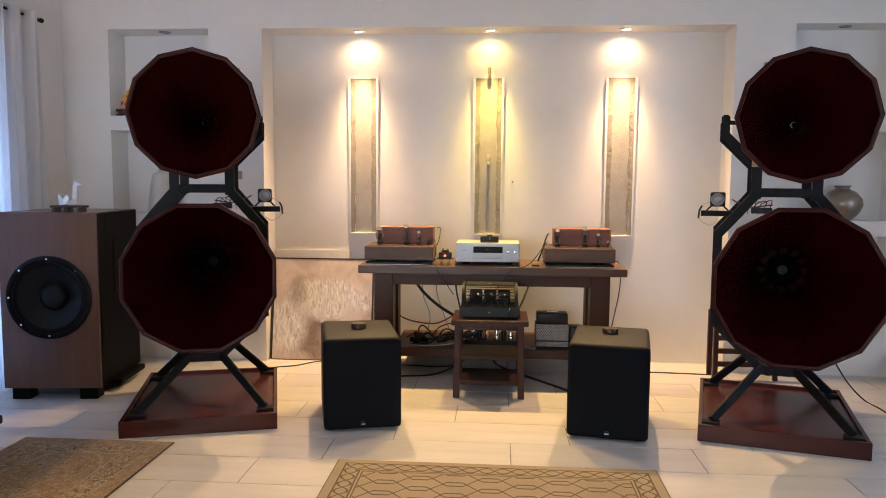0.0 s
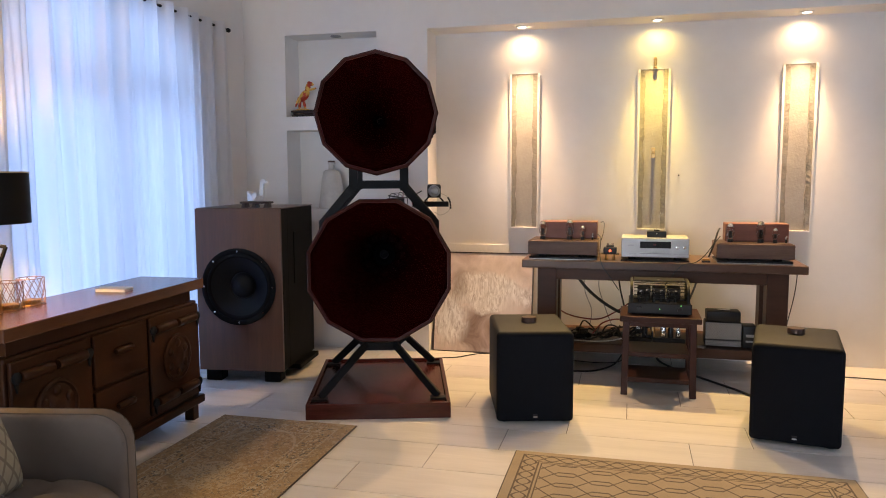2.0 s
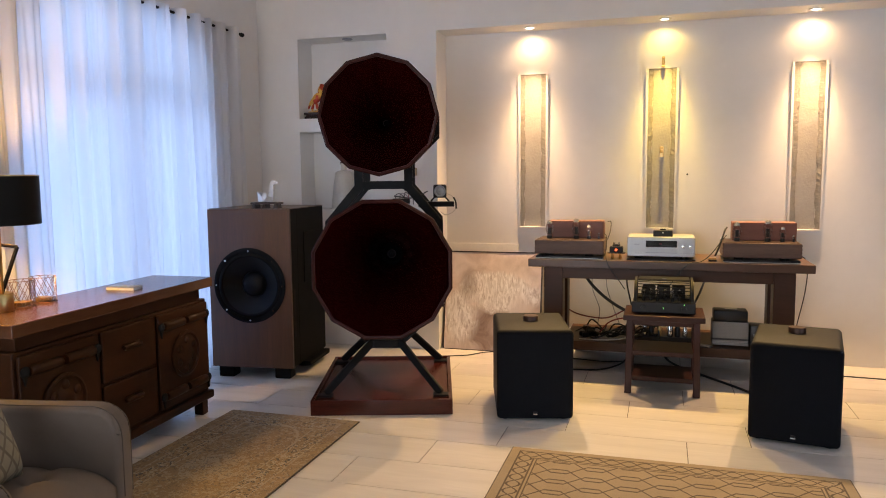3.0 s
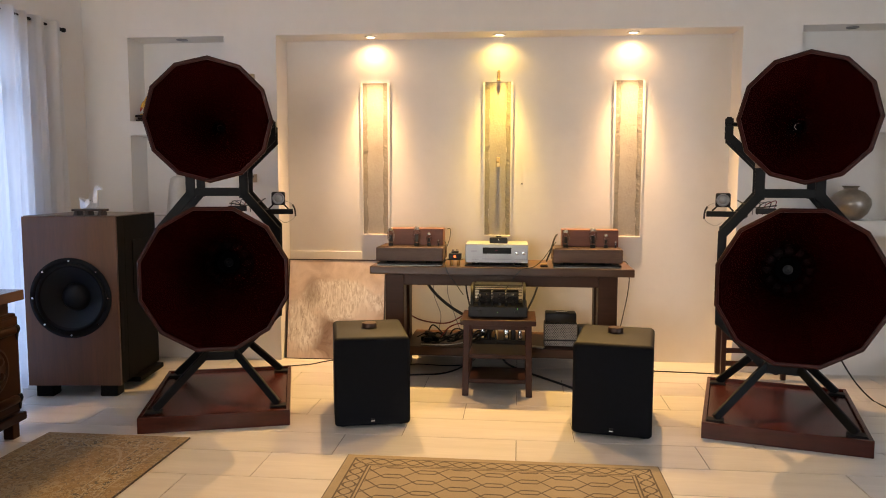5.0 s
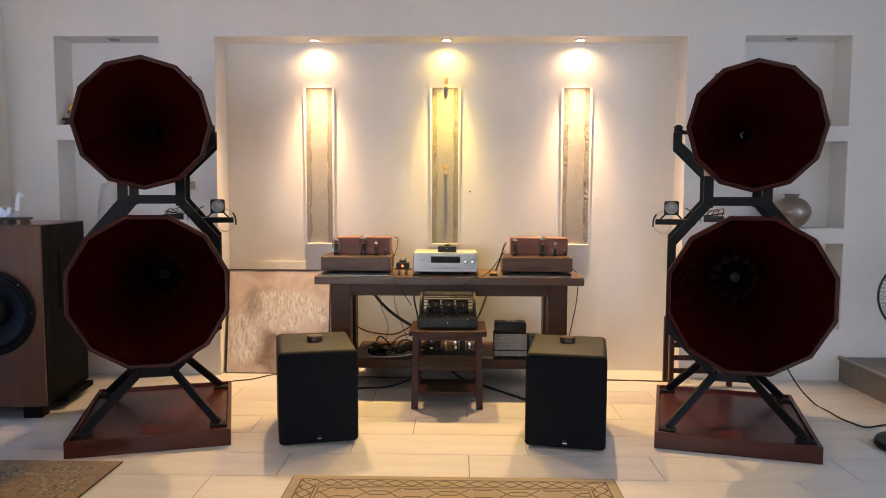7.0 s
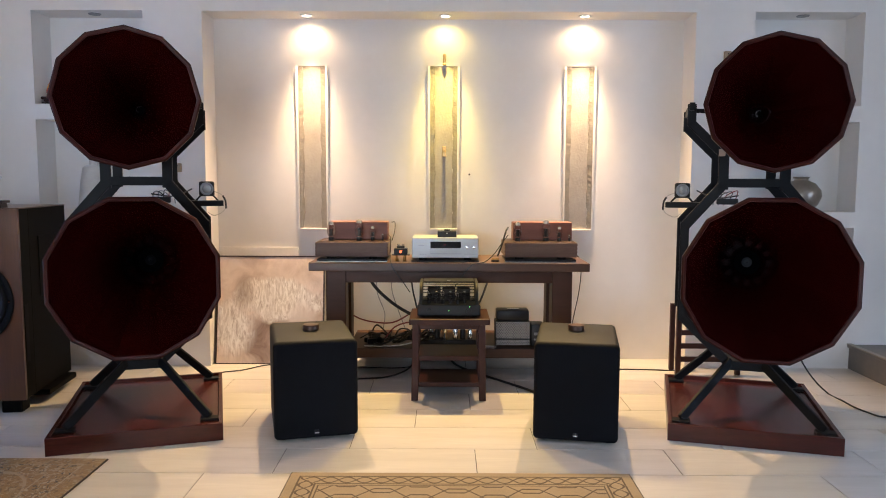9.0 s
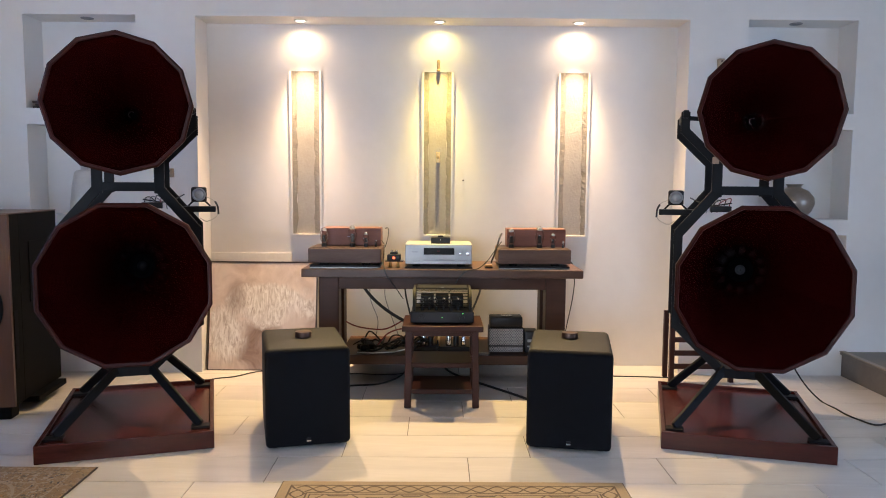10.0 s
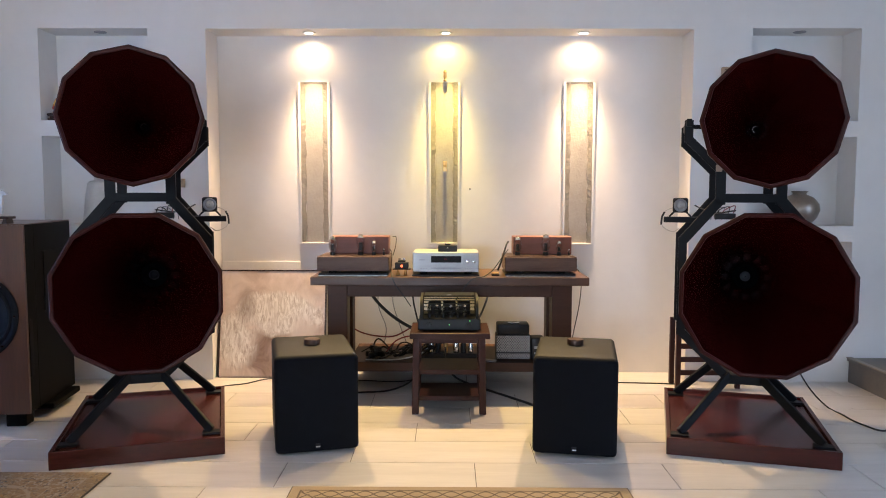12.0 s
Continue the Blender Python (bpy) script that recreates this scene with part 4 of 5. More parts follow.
# ---- long table and what stands on it ----
TOP, K = 0.770, 0.966
tb = thing("console_table", "heavy dark-stained wooden console table with a low shelf", "table", pose(0.170, 4.914, 0))
part("tabletop", box(-0.894, 0.894, 0, 0.540, TOP - 0.054, TOP, 0.005), TABLE_TOP, tb)
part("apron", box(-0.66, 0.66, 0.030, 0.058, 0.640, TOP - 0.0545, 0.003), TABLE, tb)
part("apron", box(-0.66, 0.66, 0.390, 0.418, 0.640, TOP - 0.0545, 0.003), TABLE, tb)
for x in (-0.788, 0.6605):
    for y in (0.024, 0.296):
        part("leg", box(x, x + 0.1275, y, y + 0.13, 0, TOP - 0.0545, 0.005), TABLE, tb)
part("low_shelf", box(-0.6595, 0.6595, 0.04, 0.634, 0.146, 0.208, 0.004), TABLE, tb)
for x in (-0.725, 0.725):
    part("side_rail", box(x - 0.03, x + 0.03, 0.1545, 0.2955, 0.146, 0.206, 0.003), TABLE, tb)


def on_table(x, y, z=TOP, turn=0):
    """A pose for things on the table or its shelf, drawn a little smaller than their nominal size."""
    return pose(0.2 + (x - 0.2) * K, 0.1 + (y - 0.1) * K, z, 0, 0, turn) @ Matrix.Diagonal((K, K, K, 1))


def vacuum_tube(parent, x, y, z, r, h, name="vacuum_tube"):
    base = part(name, lathe(((r * 0.62, 0), (r * 0.64, 0.018), (r * 0.55, 0.022)), 16, m=pose(x, y, z)), BLACKPLASTIC, parent, "glass vacuum tube on a dark socket", smooth=40)
    part("bulb", lathe(((r * 0.5, 0.022), (r * 0.85, 0.022 + h * 0.18), (r, h * 0.5), (r * 0.86, h * 0.78), (r * 0.66, h * 0.86), (r * 0.6, h * 0.95), (r * 0.25, h)), 16, m=pose(x, y, z)), GLASS, base, smooth=60)
    part("plate", box(x - r * 0.34, x + r * 0.34, y - r * 0.26, y + r * 0.26, z + 0.030, z + h * 0.60, 0.003), PLATE, base)
    part("getter", lathe(((r * 0.66, h * 0.82), (r * 0.5, h * 0.93), (r * 0.2, h * 0.985)), 12, m=pose(x, y, z)), CHROME, base, smooth=60)


def mono_amp(x, y):
    am = thing("tube_amplifier", "walnut-cased mono tube amplifier, four bare tubes", "amplifier", on_table(x, y), "mono tube amplifiers")
    part("platform", box(-0.235, 0.235, 0.0, 0.30, 0.005, 0.018, 0.003), BLACKPLASTIC, am)
    part("base_plate", box(-0.232, 0.232, 0.002, 0.298, 0, 0.0045), SILVER, am, "thin bright base plate")
    for a in (-0.14, 0.14):
        part("foot", box(a - 0.028, a + 0.028, 0.01, 0.05, 0.0185, 0.034, 0.003), RUBBER, am)
    part("case", box(-0.240, 0.240, -0.012, 0.31, 0.0345, 0.132, 0.005), AMPWOOD, am)
    for s in (-1, 1):
        for k in range(4):
            part("joint_finger", box(s * 0.2405 - 0.0009, s * 0.2405 + 0.0009, -0.010, 0.012, 0.043 + k * 0.023, 0.053 + k * 0.023), TABLE, am)
    part("top_plate", box(-0.226, 0.226, 0.006, 0.296, 0.1325, 0.136, 0.001), BRONZE, am)
    part("transformer_cover", box(-0.172, 0.228, 0.14, 0.29, 0.1365, 0.258, 0.004), AMPRED, am, "reddish wooden transformer cover")
    for tx, r, h in ((-0.138, 0.029, 0.128), (0.052, 0.031, 0.142), (0.142, 0.022, 0.098), (-0.10 + 0.31, 0.010, 0.045)):
        vacuum_tube(am, tx - 0.01, 0.075, 0.1365, r, h)
    return am


amp = mono_amp(-0.478, 5.145)
copy_thing(amp, pose(0.2 + 0.578 * K, 0.1 + 5.045 * K, TOP))

cd = thing("disc_player", "silver disc player with a black display window", "disc player", on_table(0.143, 5.15))
part("platform", box(-0.225, 0.225, -0.005, 0.30, 0, 0.010, 0.002), BLACKPLASTIC, cd)
for a in (-0.15, 0.15):
    part("foot", lathe(((0.026, 0.0105), (0.026, 0.027)), 16, m=pose(a, 0.04, 0)), RUBBER, cd)
part("case", box(-0.220, 0.220, 0.012, 0.30, 0.0275, 0.160, 0.004), SILVER, cd)
part("front_panel", box(-0.222, 0.222, 0, 0.0115, 0.0275, 0.160, 0.004), SILVER, cd)
part("display", box(-0.098, 0.104, -0.0020, 0.001, 0.092, 0.136, 0.001), DARKGLASS, cd, "black display window")
part("disc_tray", box(-0.098, 0.104, -0.0045, 0.001, 0.060, 0.086, 0.002), SILVER, cd)
part("tray_groove", box(-0.100, 0.106, -0.0012, 0.001, 0.0515, 0.0575), GREYPLASTIC, cd)
for x in (0.145, 0.192):
    part("button", lathe(((0.011, 0), (0.010, 0.006), (0.004, 0.007)), 16, m=pose(x, 0, 0.098, 90)), CHROME, cd, smooth=40)
for k in range(7):
    part("small_button", box(0.128 + k * 0.013, 0.137 + k * 0.013, -0.002, 0.001, 0.050, 0.056, 0.001), GREYPLASTIC, cd)
for k in range(3):
    part("small_button", box(-0.17 + k * 0.017, -0.158 + k * 0.017, -0.002, 0.001, 0.047, 0.054, 0.001), GREYPLASTIC, cd)
part("badge", box(-0.178, -0.140, -0.0015, 0.001, 0.106, 0.114), GREYPLASTIC, cd)
part("red_mark", box(-0.01, 0.006, -0.0026, -0.0021, 0.112, 0.118), WIRE_RED, cd)

sm = thing("control_box", "small black control box on the disc player", "control box", on_table(0.155, 5.21, TOP + 0.1605 * K))
part("case", box(-0.064, 0.064, 0, 0.09, 0, 0.040, 0.003), BLACKPLASTIC, sm)
part("knob", lathe(((0.020, 0.0405), (0.020, 0.050), (0.016, 0.052)), 16, m=pose(0, 0.045, 0)), BLACKPLASTIC, sm)
part("lamp", lathe(((0.004, 0), (0.003, 0.003)), 10, m=pose(0, 0, 0.026, 90)), WHITEPLASTIC, sm)

cl = thing("conditioner_block", "small black block on brass spikes with orange lamp", "audio accessory", on_table(-0.155, 5.17))
part("body", box(-0.045, 0.045, 0, 0.07, 0.046, 0.088, 0.006), BLACKPLASTIC, cl)
part("turret", box(-0.026, 0.026, 0.012, 0.058, 0.0885, 0.104, 0.005), BLACKPLASTIC, cl)
for k in (-0.016, 0.016):
    part("terminal", lathe(((0.007, 0.1045), (0.008, 0.116)), 10, m=pose(k, 0.035, 0)), CHROME, cl)
part("lamp", lathe(((0.009, 0), (0.007, 0.004)), 14, m=pose(0, 0, 0.066, 90)), LED_ORANGE, cl, "lit red-orange lamp")
part("shelf", box(-0.060, 0.062, 0.006, 0.064, 0.040, 0.0455, 0.002), BLACKPLASTIC, cl)
for x in (-0.026, 0.026):
    part("spike", lathe(((0.010, 0), (0.012, 0.004), (0.008, 0.0395)), 12, m=pose(x, 0.03, 0)), BRASS, cl, smooth=40)

ad = thing("brass_adapter", "small brass-topped adapter on the table", "adapter", on_table(0.478, 5.17))
part("foot", box(-0.026, 0.026, 0, 0.05, 0, 0.010, 0.002), BLACKPLASTIC, ad)
part("body", box(-0.024, 0.024, 0.003, 0.047, 0.0105, 0.024, 0.003), BRASS, ad)

# ---- stool with the integrated tube amplifier ----
so = thing("stool", "reddish-brown wooden stool rack with two shelves", "stool", pose(0.168, 4.505, 0))
part("top", box(-0.232, 0.240, -0.02, 0.345, 0.456, 0.490, 0.004), STOOL, so)
for x in (-1, 1):
    for y, f in ((0.012, 0.0), (0.310, 0.325)):
        part("leg", beam((x * 0.193, y + 0.01, 0.4555), (x * 0.200, f + 0.012, 0.0), 0.040, 0.036, 0.003), STOOL, so)
part("apron", box(-0.172, 0.172, 0.012, 0.030, 0.425, 0.4555, 0.002), STOOL, so)
for z in (0.236, 0.078):
    part("shelf", box(-0.178, 0.178, 0.020, 0.33, z, z + 0.028, 0.003), STOOL, so)

ia = thing("integrated_tube_amplifier", "black tube amplifier with a gold-sided slatted cage", "amplifier", pose(0.168, 4.56, 0.490))
part("chassis", box(-0.183, 0.183, 0, 0.30, 0.012, 0.072, 0.006), BLACKPLASTIC, ia)
part("front_plate", box(-0.186, 0.186, -0.012, -0.0005, 0.008, 0.074, 0.006, 3), BLACKPLASTIC, ia)
for x in (-0.15, 0.15):
    part("foot", lathe(((0.016, 0), (0.018, 0.0115)), 12, m=pose(x, 0.03, 0)), RUBBER, ia)
    part("foot", lathe(((0.016, 0), (0.018, 0.0115)), 12, m=pose(x, 0.26, 0)), RUBBER, ia)
for x in (-0.118, 0.118):
    part("knob", lathe(((0.016, 0), (0.015, 0.014), (0.008, 0.015)), 20, m=pose(x, -0.012, 0.038, 90)), BLACKPLASTIC, ia, "dark knob", smooth=40)
part("led", lathe(((0.0028, 0), (0.002, 0.002)), 10, m=pose(0.0, -0.012, 0.040, 90)), LED_GREEN, ia, "green pilot lamp")
part("led", lathe(((0.0028, 0), (0.002, 0.002)), 10, m=pose(0.122, -0.012, 0.064, 90)), LED_GREEN, ia, "green pilot lamp")
arc = [(0.004 + 0.10 * (1 - math.cos(a)), 0.074 + 0.122 * math.sin(a)) for a in [math.pi / 2 * k / 8 for k in range(9)]] + [(0.26, 0.196)]
for x in (-0.174, 0.158):
    own = bmesh.new()
    outer = [own.verts.new((x, yy, zz)) for yy, zz in arc + [(0.26, 0.074)]]
    f = own.faces.new(outer)
    got = bmesh.ops.extrude_face_region(own, geom=[f])
    bmesh.ops.translate(own, vec=(0.016, 0, 0), verts=[v for v in got["geom"] if isinstance(v, bmesh.types.BMVert)])
    part("cage_side", own, AGED, ia, "gold-finished cage side")
for k in range(1, len(arc) - 1):
    yy, zz = arc[k]
    part("cage_slat", beam((-0.152, yy, zz), (0.152, yy, zz), 0.004, 0.010, 0.001, up=(0, 1, 0)), STEEL, ia)
part("cage_top", box(-0.152, 0.152, 0.125, 0.26, 0.188, 0.198, 0.002), BLACKPLASTIC, ia)
part("badge", lathe(((0.016, 0), (0.014, 0.003)), 16, m=pose(0, 0.135, 0.198) @ Matrix.Diagonal((1, 0.35, 1, 1))), CHROME, ia)
for k, x in enumerate((-0.118, -0.076, -0.035, 0.010, 0.052, 0.095)):
    vacuum_tube(ia, x, 0.055 + 0.02 * (k % 2), 0.0725, 0.017, 0.074)
for x in (-0.09, 0.0, 0.09):
    part("transformer", box(x - 0.040, x + 0.040, 0.17, 0.25, 0.0725, 0.145, 0.006), BLACKPLASTIC, ia)

# ---- things on the low shelf ----
rd = thing("portable_radio", "black portable radio with a woven silver grille", "radio", on_table(0.604, 5.20, 0.2085))
part("body", box(-0.118, 0.118, 0, 0.14, 0.006, 0.175, 0.012), BLACKPLASTIC, rd, smooth=40)
part("grille", box(-0.114, 0.114, -0.006, -0.0005, 0.056, 0.170, 0.003), MESH, rd, "woven silver grille")
part("lower_grille", box(-0.114, 0.114, -0.006, -0.0005, 0.010, 0.046, 0.003), MESH, rd)
part("trim_bar", box(-0.117, 0.117, -0.007, -0.0005, 0.0465, 0.0555, 0.001), BLACKPLASTIC, rd)
part("lid", box(-0.110, 0.110, 0.004, 0.136, 0.1755, 0.246, 0.010, 2), BLACKPLASTIC, rd, smooth=40)
part("handle", box(-0.035, 0.045, 0.04, 0.07, 0.2465, 0.253, 0.003), CHROME, rd, "bright carrying handle")
pu = thing("power_supply", "small black power supply beside the radio", "power supply", on_table(0.775, 5.21, 0.2085))
part("body", box(-0.045, 0.045, 0, 0.13, 0, 0.150, 0.010), BLACKPLASTIC, pu, smooth=40)
part("label_plate", box(-0.026, 0.026, -0.0025, 0.0005, 0.075, 0.094, 0.001), GREYPLASTIC, pu)
part("label_plate", box(-0.026, 0.026, -0.0025, 0.0005, 0.040, 0.052, 0.001), GREYPLASTIC, pu)
ps = thing("power_strip", "black power strip with metal plugs and cables", "power strip", on_table(0.16, 5.20, 0.2085))
part("body", box(-0.19, 0.20, 0, 0.075, 0, 0.042, 0.005), BLACKPLASTIC, ps)
for x, mat, r, h in ((-0.115, CHROME, 0.018, 0.10), (-0.07, BLACKPLASTIC, 0.02, 0.09), (-0.015, GOLD, 0.014, 0.105), (0.055, CHROME, 0.021, 0.115), (0.105, BLACKPLASTIC, 0.02, 0.10), (0.155, CHROME, 0.017, 0.085)):
    part("plug", lathe(((r * 0.9, 0.0425), (r, 0.05), (r, 0.05 + h * 0.5), (r * 0.6, 0.05 + h * 0.72), (r * 0.45, 0.05 + h)), 14, m=pose(x, 0.037, 0)), mat, ps, smooth=40)
sl = thing("shoe_horn_tool", "pale flat tool lying on the low shelf", "tool", on_table(0.43, 5.17, 0.2085, -25))
part("blade", box(-0.08, 0.06, -0.02, 0.02, 0, 0.012, 0.004), GREYPLASTIC, sl)


def cable(points, r, mat, label, steps=9):
    return solid("cable", sweep(smooth_path(points, steps), r, 7), mat, label, "cable", smooth=80, group="cables")


def hung(points, *rest):
    return cable([(0.2 + (x - 0.2) * K, 0.1 + (y - 0.1) * K, 1.335 + (z - 1.335) * K) for x, y, z in points], *rest)


rng = random.Random(11)
# thick black lead sweeping down from the table
hung([(-0.44, 5.42, 0.70), (-0.36, 5.40, 0.56), (-0.24, 5.36, 0.45), (-0.10, 5.32, 0.37), (0.02, 5.28, 0.34), (0.06, 5.25, 0.24)], 0.011, WIRE_BLACK, "thick black mains lead hanging below the table")
hung([(-0.10, 5.49, 0.72), (-0.09, 5.44, 0.55), (-0.06, 5.40, 0.42), (-0.03, 5.36, 0.30), (-0.06, 5.28, 0.19)], 0.006, WIRE_BLACK, "black lead hanging below the table")
hung([(-0.30, 5.50, 0.72), (-0.22, 5.48, 0.585), (-0.10, 5.47, 0.575), (0.0, 5.46, 0.63)], 0.0035, WIRE_BLACK, "thin black lead looped under the table")
hung([(-0.58, 5.49, 0.37), (-0.47, 5.50, 0.30), (-0.34, 5.46, 0.28), (-0.22, 5.42, 0.29), (-0.10, 5.38, 0.36), (0.0, 5.34, 0.44)], 0.005, WIRE_RED, "dark red loudspeaker cable")
hung([(-0.28, 5.30, 0.19), (-0.20, 5.31, 0.28), (-0.08, 5.32, 0.31), (0.02, 5.30, 0.27)], 0.005, WIRE_RED, "dark red loudspeaker cable")
hung([(-0.34, 5.52, 0.72), (-0.345, 5.51, 0.50), (-0.29, 5.50, 0.34), (-0.30, 5.46, 0.22)], 0.003, WIRE_GREY, "thin grey lead down the wall")
hung([(-0.20, 5.52, 0.74), (-0.22, 5.52, 0.66), (-0.24, 5.51, 0.52), (-0.19, 5.49, 0.36), (-0.14, 5.45, 0.24)], 0.003, WIRE_GREY, "thin grey lead down the wall")
hung([(0.46, 5.48, 0.72), (0.45, 5.47, 0.60), (0.41, 5.45, 0.48), (0.35, 5.42, 0.36)], 0.007, WIRE_GREY, "grey lead behind the stool")
cable([(1.02, 5.462, 0.772), (1.09, 5.468, 0.755), (1.112, 5.475, 0.66), (1.10, 5.48, 0.50), (1.06, 5.47, 0.30), (1.0, 5.42, 0.012)], 0.0035, WIRE_BLACK, "thin lead hanging at the table's end")
for k in range(16):
    x = -0.44 + 0.03 * k
    pts = [(x + rng.uniform(-0.02, 0.02), 5.22 + rng.uniform(0, 0.12), 0.185 + rng.uniform(0, 0.02))]
    for j in range(4):
        px = pts[-1][0] + rng.uniform(0.02, 0.11)
        pts.append((min(px, 0.14), 5.17 + rng.uniform(0, 0.2), 0.18 + rng.uniform(0, 0.10)))
    hung(pts, rng.uniform(0.004, 0.008), WIRE_BLACK, "black cable tangled on the low shelf", 7)
hung([(-0.40, 5.17, 0.176), (-0.28, 5.15, 0.178), (-0.15, 5.16, 0.185), (-0.04, 5.18, 0.21), (0.02, 5.2, 0.25)], 0.004, WIRE_WHITE, "pale cable along the low shelf")
pc = thing("plug_cluster", "heap of black plugs on the low shelf", "plug", on_table(-0.36, 5.26, 0.2085))
for x, y, z, a in ((0, 0, 0.02, 20), (0.05, 0.03, 0.022, -35), (-0.03, 0.05, 0.021, 70), (0.03, 0.0, 0.058, 10), (0.0, 0.04, 0.060, -50)):
    own = box(-0.03, 0.03, -0.018, 0.018, -0.018, 0.018, 0.007)
    own.transform(pose(x, y, z, 0, 0, a))
    part("plug", own, BLACKPLASTIC, pc)
# signal leads over the table's front edge
hung([(-0.25, 5.33, 0.92), (-0.222, 5.20, 0.90), (-0.222, 5.13, 0.80), (-0.212, 5.076, 0.752), (-0.19, 5.074, 0.70), (-0.14, 5.09, 0.63), (-0.09, 5.12, 0.55)], 0.003, WIRE_BLACK, "thin black lead hanging over the table edge")
hung([(0.56, 5.16, 0.93), (0.52, 5.14, 0.88), (0.46, 5.12, 0.80), (0.40, 5.10, 0.756), (0.33, 5.074, 0.745), (0.28, 5.074, 0.70), (0.24, 5.08, 0.64), (0.21, 5.08, 0.60)], 0.003, WIRE_BLACK, "thin black lead hanging over the table edge")
hung([(-0.23, 5.40, 1.0), (-0.205, 5.36, 1.0), (-0.205, 5.32, 0.94), (-0.22, 5.27, 0.88)], 0.0028, WIRE_BLACK, "thin lead behind the amplifier")
hung([(0.575, 5.34, 0.97), (0.555, 5.26, 0.95), (0.525, 5.22, 0.86), (0.495, 5.20, 0.785)], 0.006, WIRE_BLACK, "black lead beside the amplifier")
# floor cables
cable([(-1.42, 5.02, 0.006), (-1.34, 5.11, 0.006), (-1.225, 5.167, 0.006), (-1.10, 5.30, 0.006), (-0.92, 5.33, 0.006), (-0.72, 5.20, 0.006), (-0.58, 4.95, 0.006)], 0.004, WIRE_BLACK, "black cable lying on the floor")
cable([(-0.62, 4.78, 0.007), (-0.45, 4.94, 0.007), (-0.24, 5.0, 0.007), (-0.11, 5.20, 0.007), (-0.05, 5.36, 0.05)], 0.006, WIRE_BLACK, "black cable lying on the floor")
cable([(-0.55, 5.22, 0.005), (-0.43, 5.265, 0.005), (-0.22, 5.24, 0.005), (-0.08, 5.30, 0.005), (0.0, 5.40, 0.04)], 0.004, WIRE_BLACK, "black cable lying on the floor")
cable([(0.17, 5.46, 0.10), (0.20, 5.40, 0.01), (0.307, 5.17, 0.008), (0.422, 5.023, 0.008), (0.651, 4.729, 0.008), (0.76, 4.55, 0.008)], 0.008, WIRE_BLACK, "black cable lying on the floor")
cable([(0.95, 5.36, 0.006), (1.10, 5.27, 0.005), (1.296, 5.242, 0.005), (1.54, 5.225, 0.005), (1.785, 5.20, 0.005)], 0.004, WIRE_BLACK, "thin cable along the recess")
cable([(2.0, 4.62, 0.72), (2.22, 4.72, 0.40), (2.40, 4.76, 0.12), (2.485, 4.68, 0.008), (2.495, 4.52, 0.006), (2.495, 4.409, 0.006), (2.515, 4.314, 0.006), (2.56, 4.225, 0.006), (2.70, 4.275, 0.006), (2.84, 4.26, 0.006), (2.88, 4.0, 0.006), (2.8, 3.8, 0.006)], 0.005, WIRE_BLACK, "black mains cable curving over the floor")

# ---- canvas and board leaning in the recess ----
LEAN_A = math.degrees(math.atan2(0.135, 0.75))
art = thing("canvas_painting", "beige and white painted canvas in a thin dark frame", "painting", pose(-1.092, 5.352, 0.0, -LEAN_A))
part("canvas", box(-0.372, 0.372, 0, 0.024, 0.006, 0.757, 0.002), canvas_paint(), art)
for a, b, c, d in ((-0.380, 0.380, 0, 0.0055), (-0.380, 0.380, 0.7575, 0.765)):
    part("frame_strip", box(a, b, -0.003, 0.028, c, d), DARKWOOD, art)
for a in (-0.380, 0.3725):
    part("frame_strip", box(a, a + 0.0075, -0.003, 0.028, 0.006, 0.757), DARKWOOD, art)
solid("white_board", box(-0.285, 0.285, 0, 0.010, 0, 0.813, 0.002), BOARD, "white board leaning on the wall behind the painting", "board", pose(-1.195, 5.475, 0.0, -4.2))

# ---- shelf niche things ----
vase = lathe(((0.055, 0), (0.066, 0.004), (0.112, 0.05), (0.134, 0.105), (0.128, 0.150), (0.092, 0.195), (0.046, 0.216), (0.044, 0.224), (0.058, 0.240), (0.052, 0.240), (0.036, 0.222)), 40)
solid("vase", vase, PEWTER, "round pewter-coloured vase with a short flared neck", "vase", pose(2.608, 5.40, 1.085), smooth=50)
btl = bmesh.new()
lathe(((0.098, 0), (0.103, 0.006), (0.082, 0.20), (0.066, 0.285), (0.050, 0.300), (0.024, 0.306), (0.023, 0.345), (0.030, 0.348), (0.030, 0.360), (0.020, 0.360)), 32, btl)
bt = thing("bottle", "tapered pale mottled ceramic bottle", "bottle", pose(-2.305, 5.41, 1.085))
part("body", btl, CERAMIC, bt, smooth=40)
part("stopper", lathe(((0.0285, 0.3605), (0.028, 0.372), (0.02, 0.375)), 20), BRONZE, bt)
hs = thing("display_stand", "low black carved display stand", "stand", pose(-2.500, 5.39, 1.798))
part("top", box(-0.105, 0.105, -0.06, 0.06, 0.034, 0.052, 0.006), DARKWOOD, hs)
part("waist", box(-0.090, 0.090, -0.05, 0.05, 0.018, 0.0335, 0.004), DARKWOOD, hs)
for x in (-0.085, -0.03, 0.03, 0.085):
    part("foot", box(x - 0.018, x + 0.018, -0.055, 0.055, 0, 0.0175, 0.004), DARKWOOD, hs)
fig = bmesh.new()


def blob(bm, c, r, ang=0.0):
    own = bmesh.new()
    bmesh.ops.create_icosphere(own, subdivisions=2, radius=1)
    own.transform(Matrix.Translation(c) @ pose(0, 0, 0, 0, ang, 0) @ Matrix.Diagonal((*r, 1)))
    return join(bm, own)


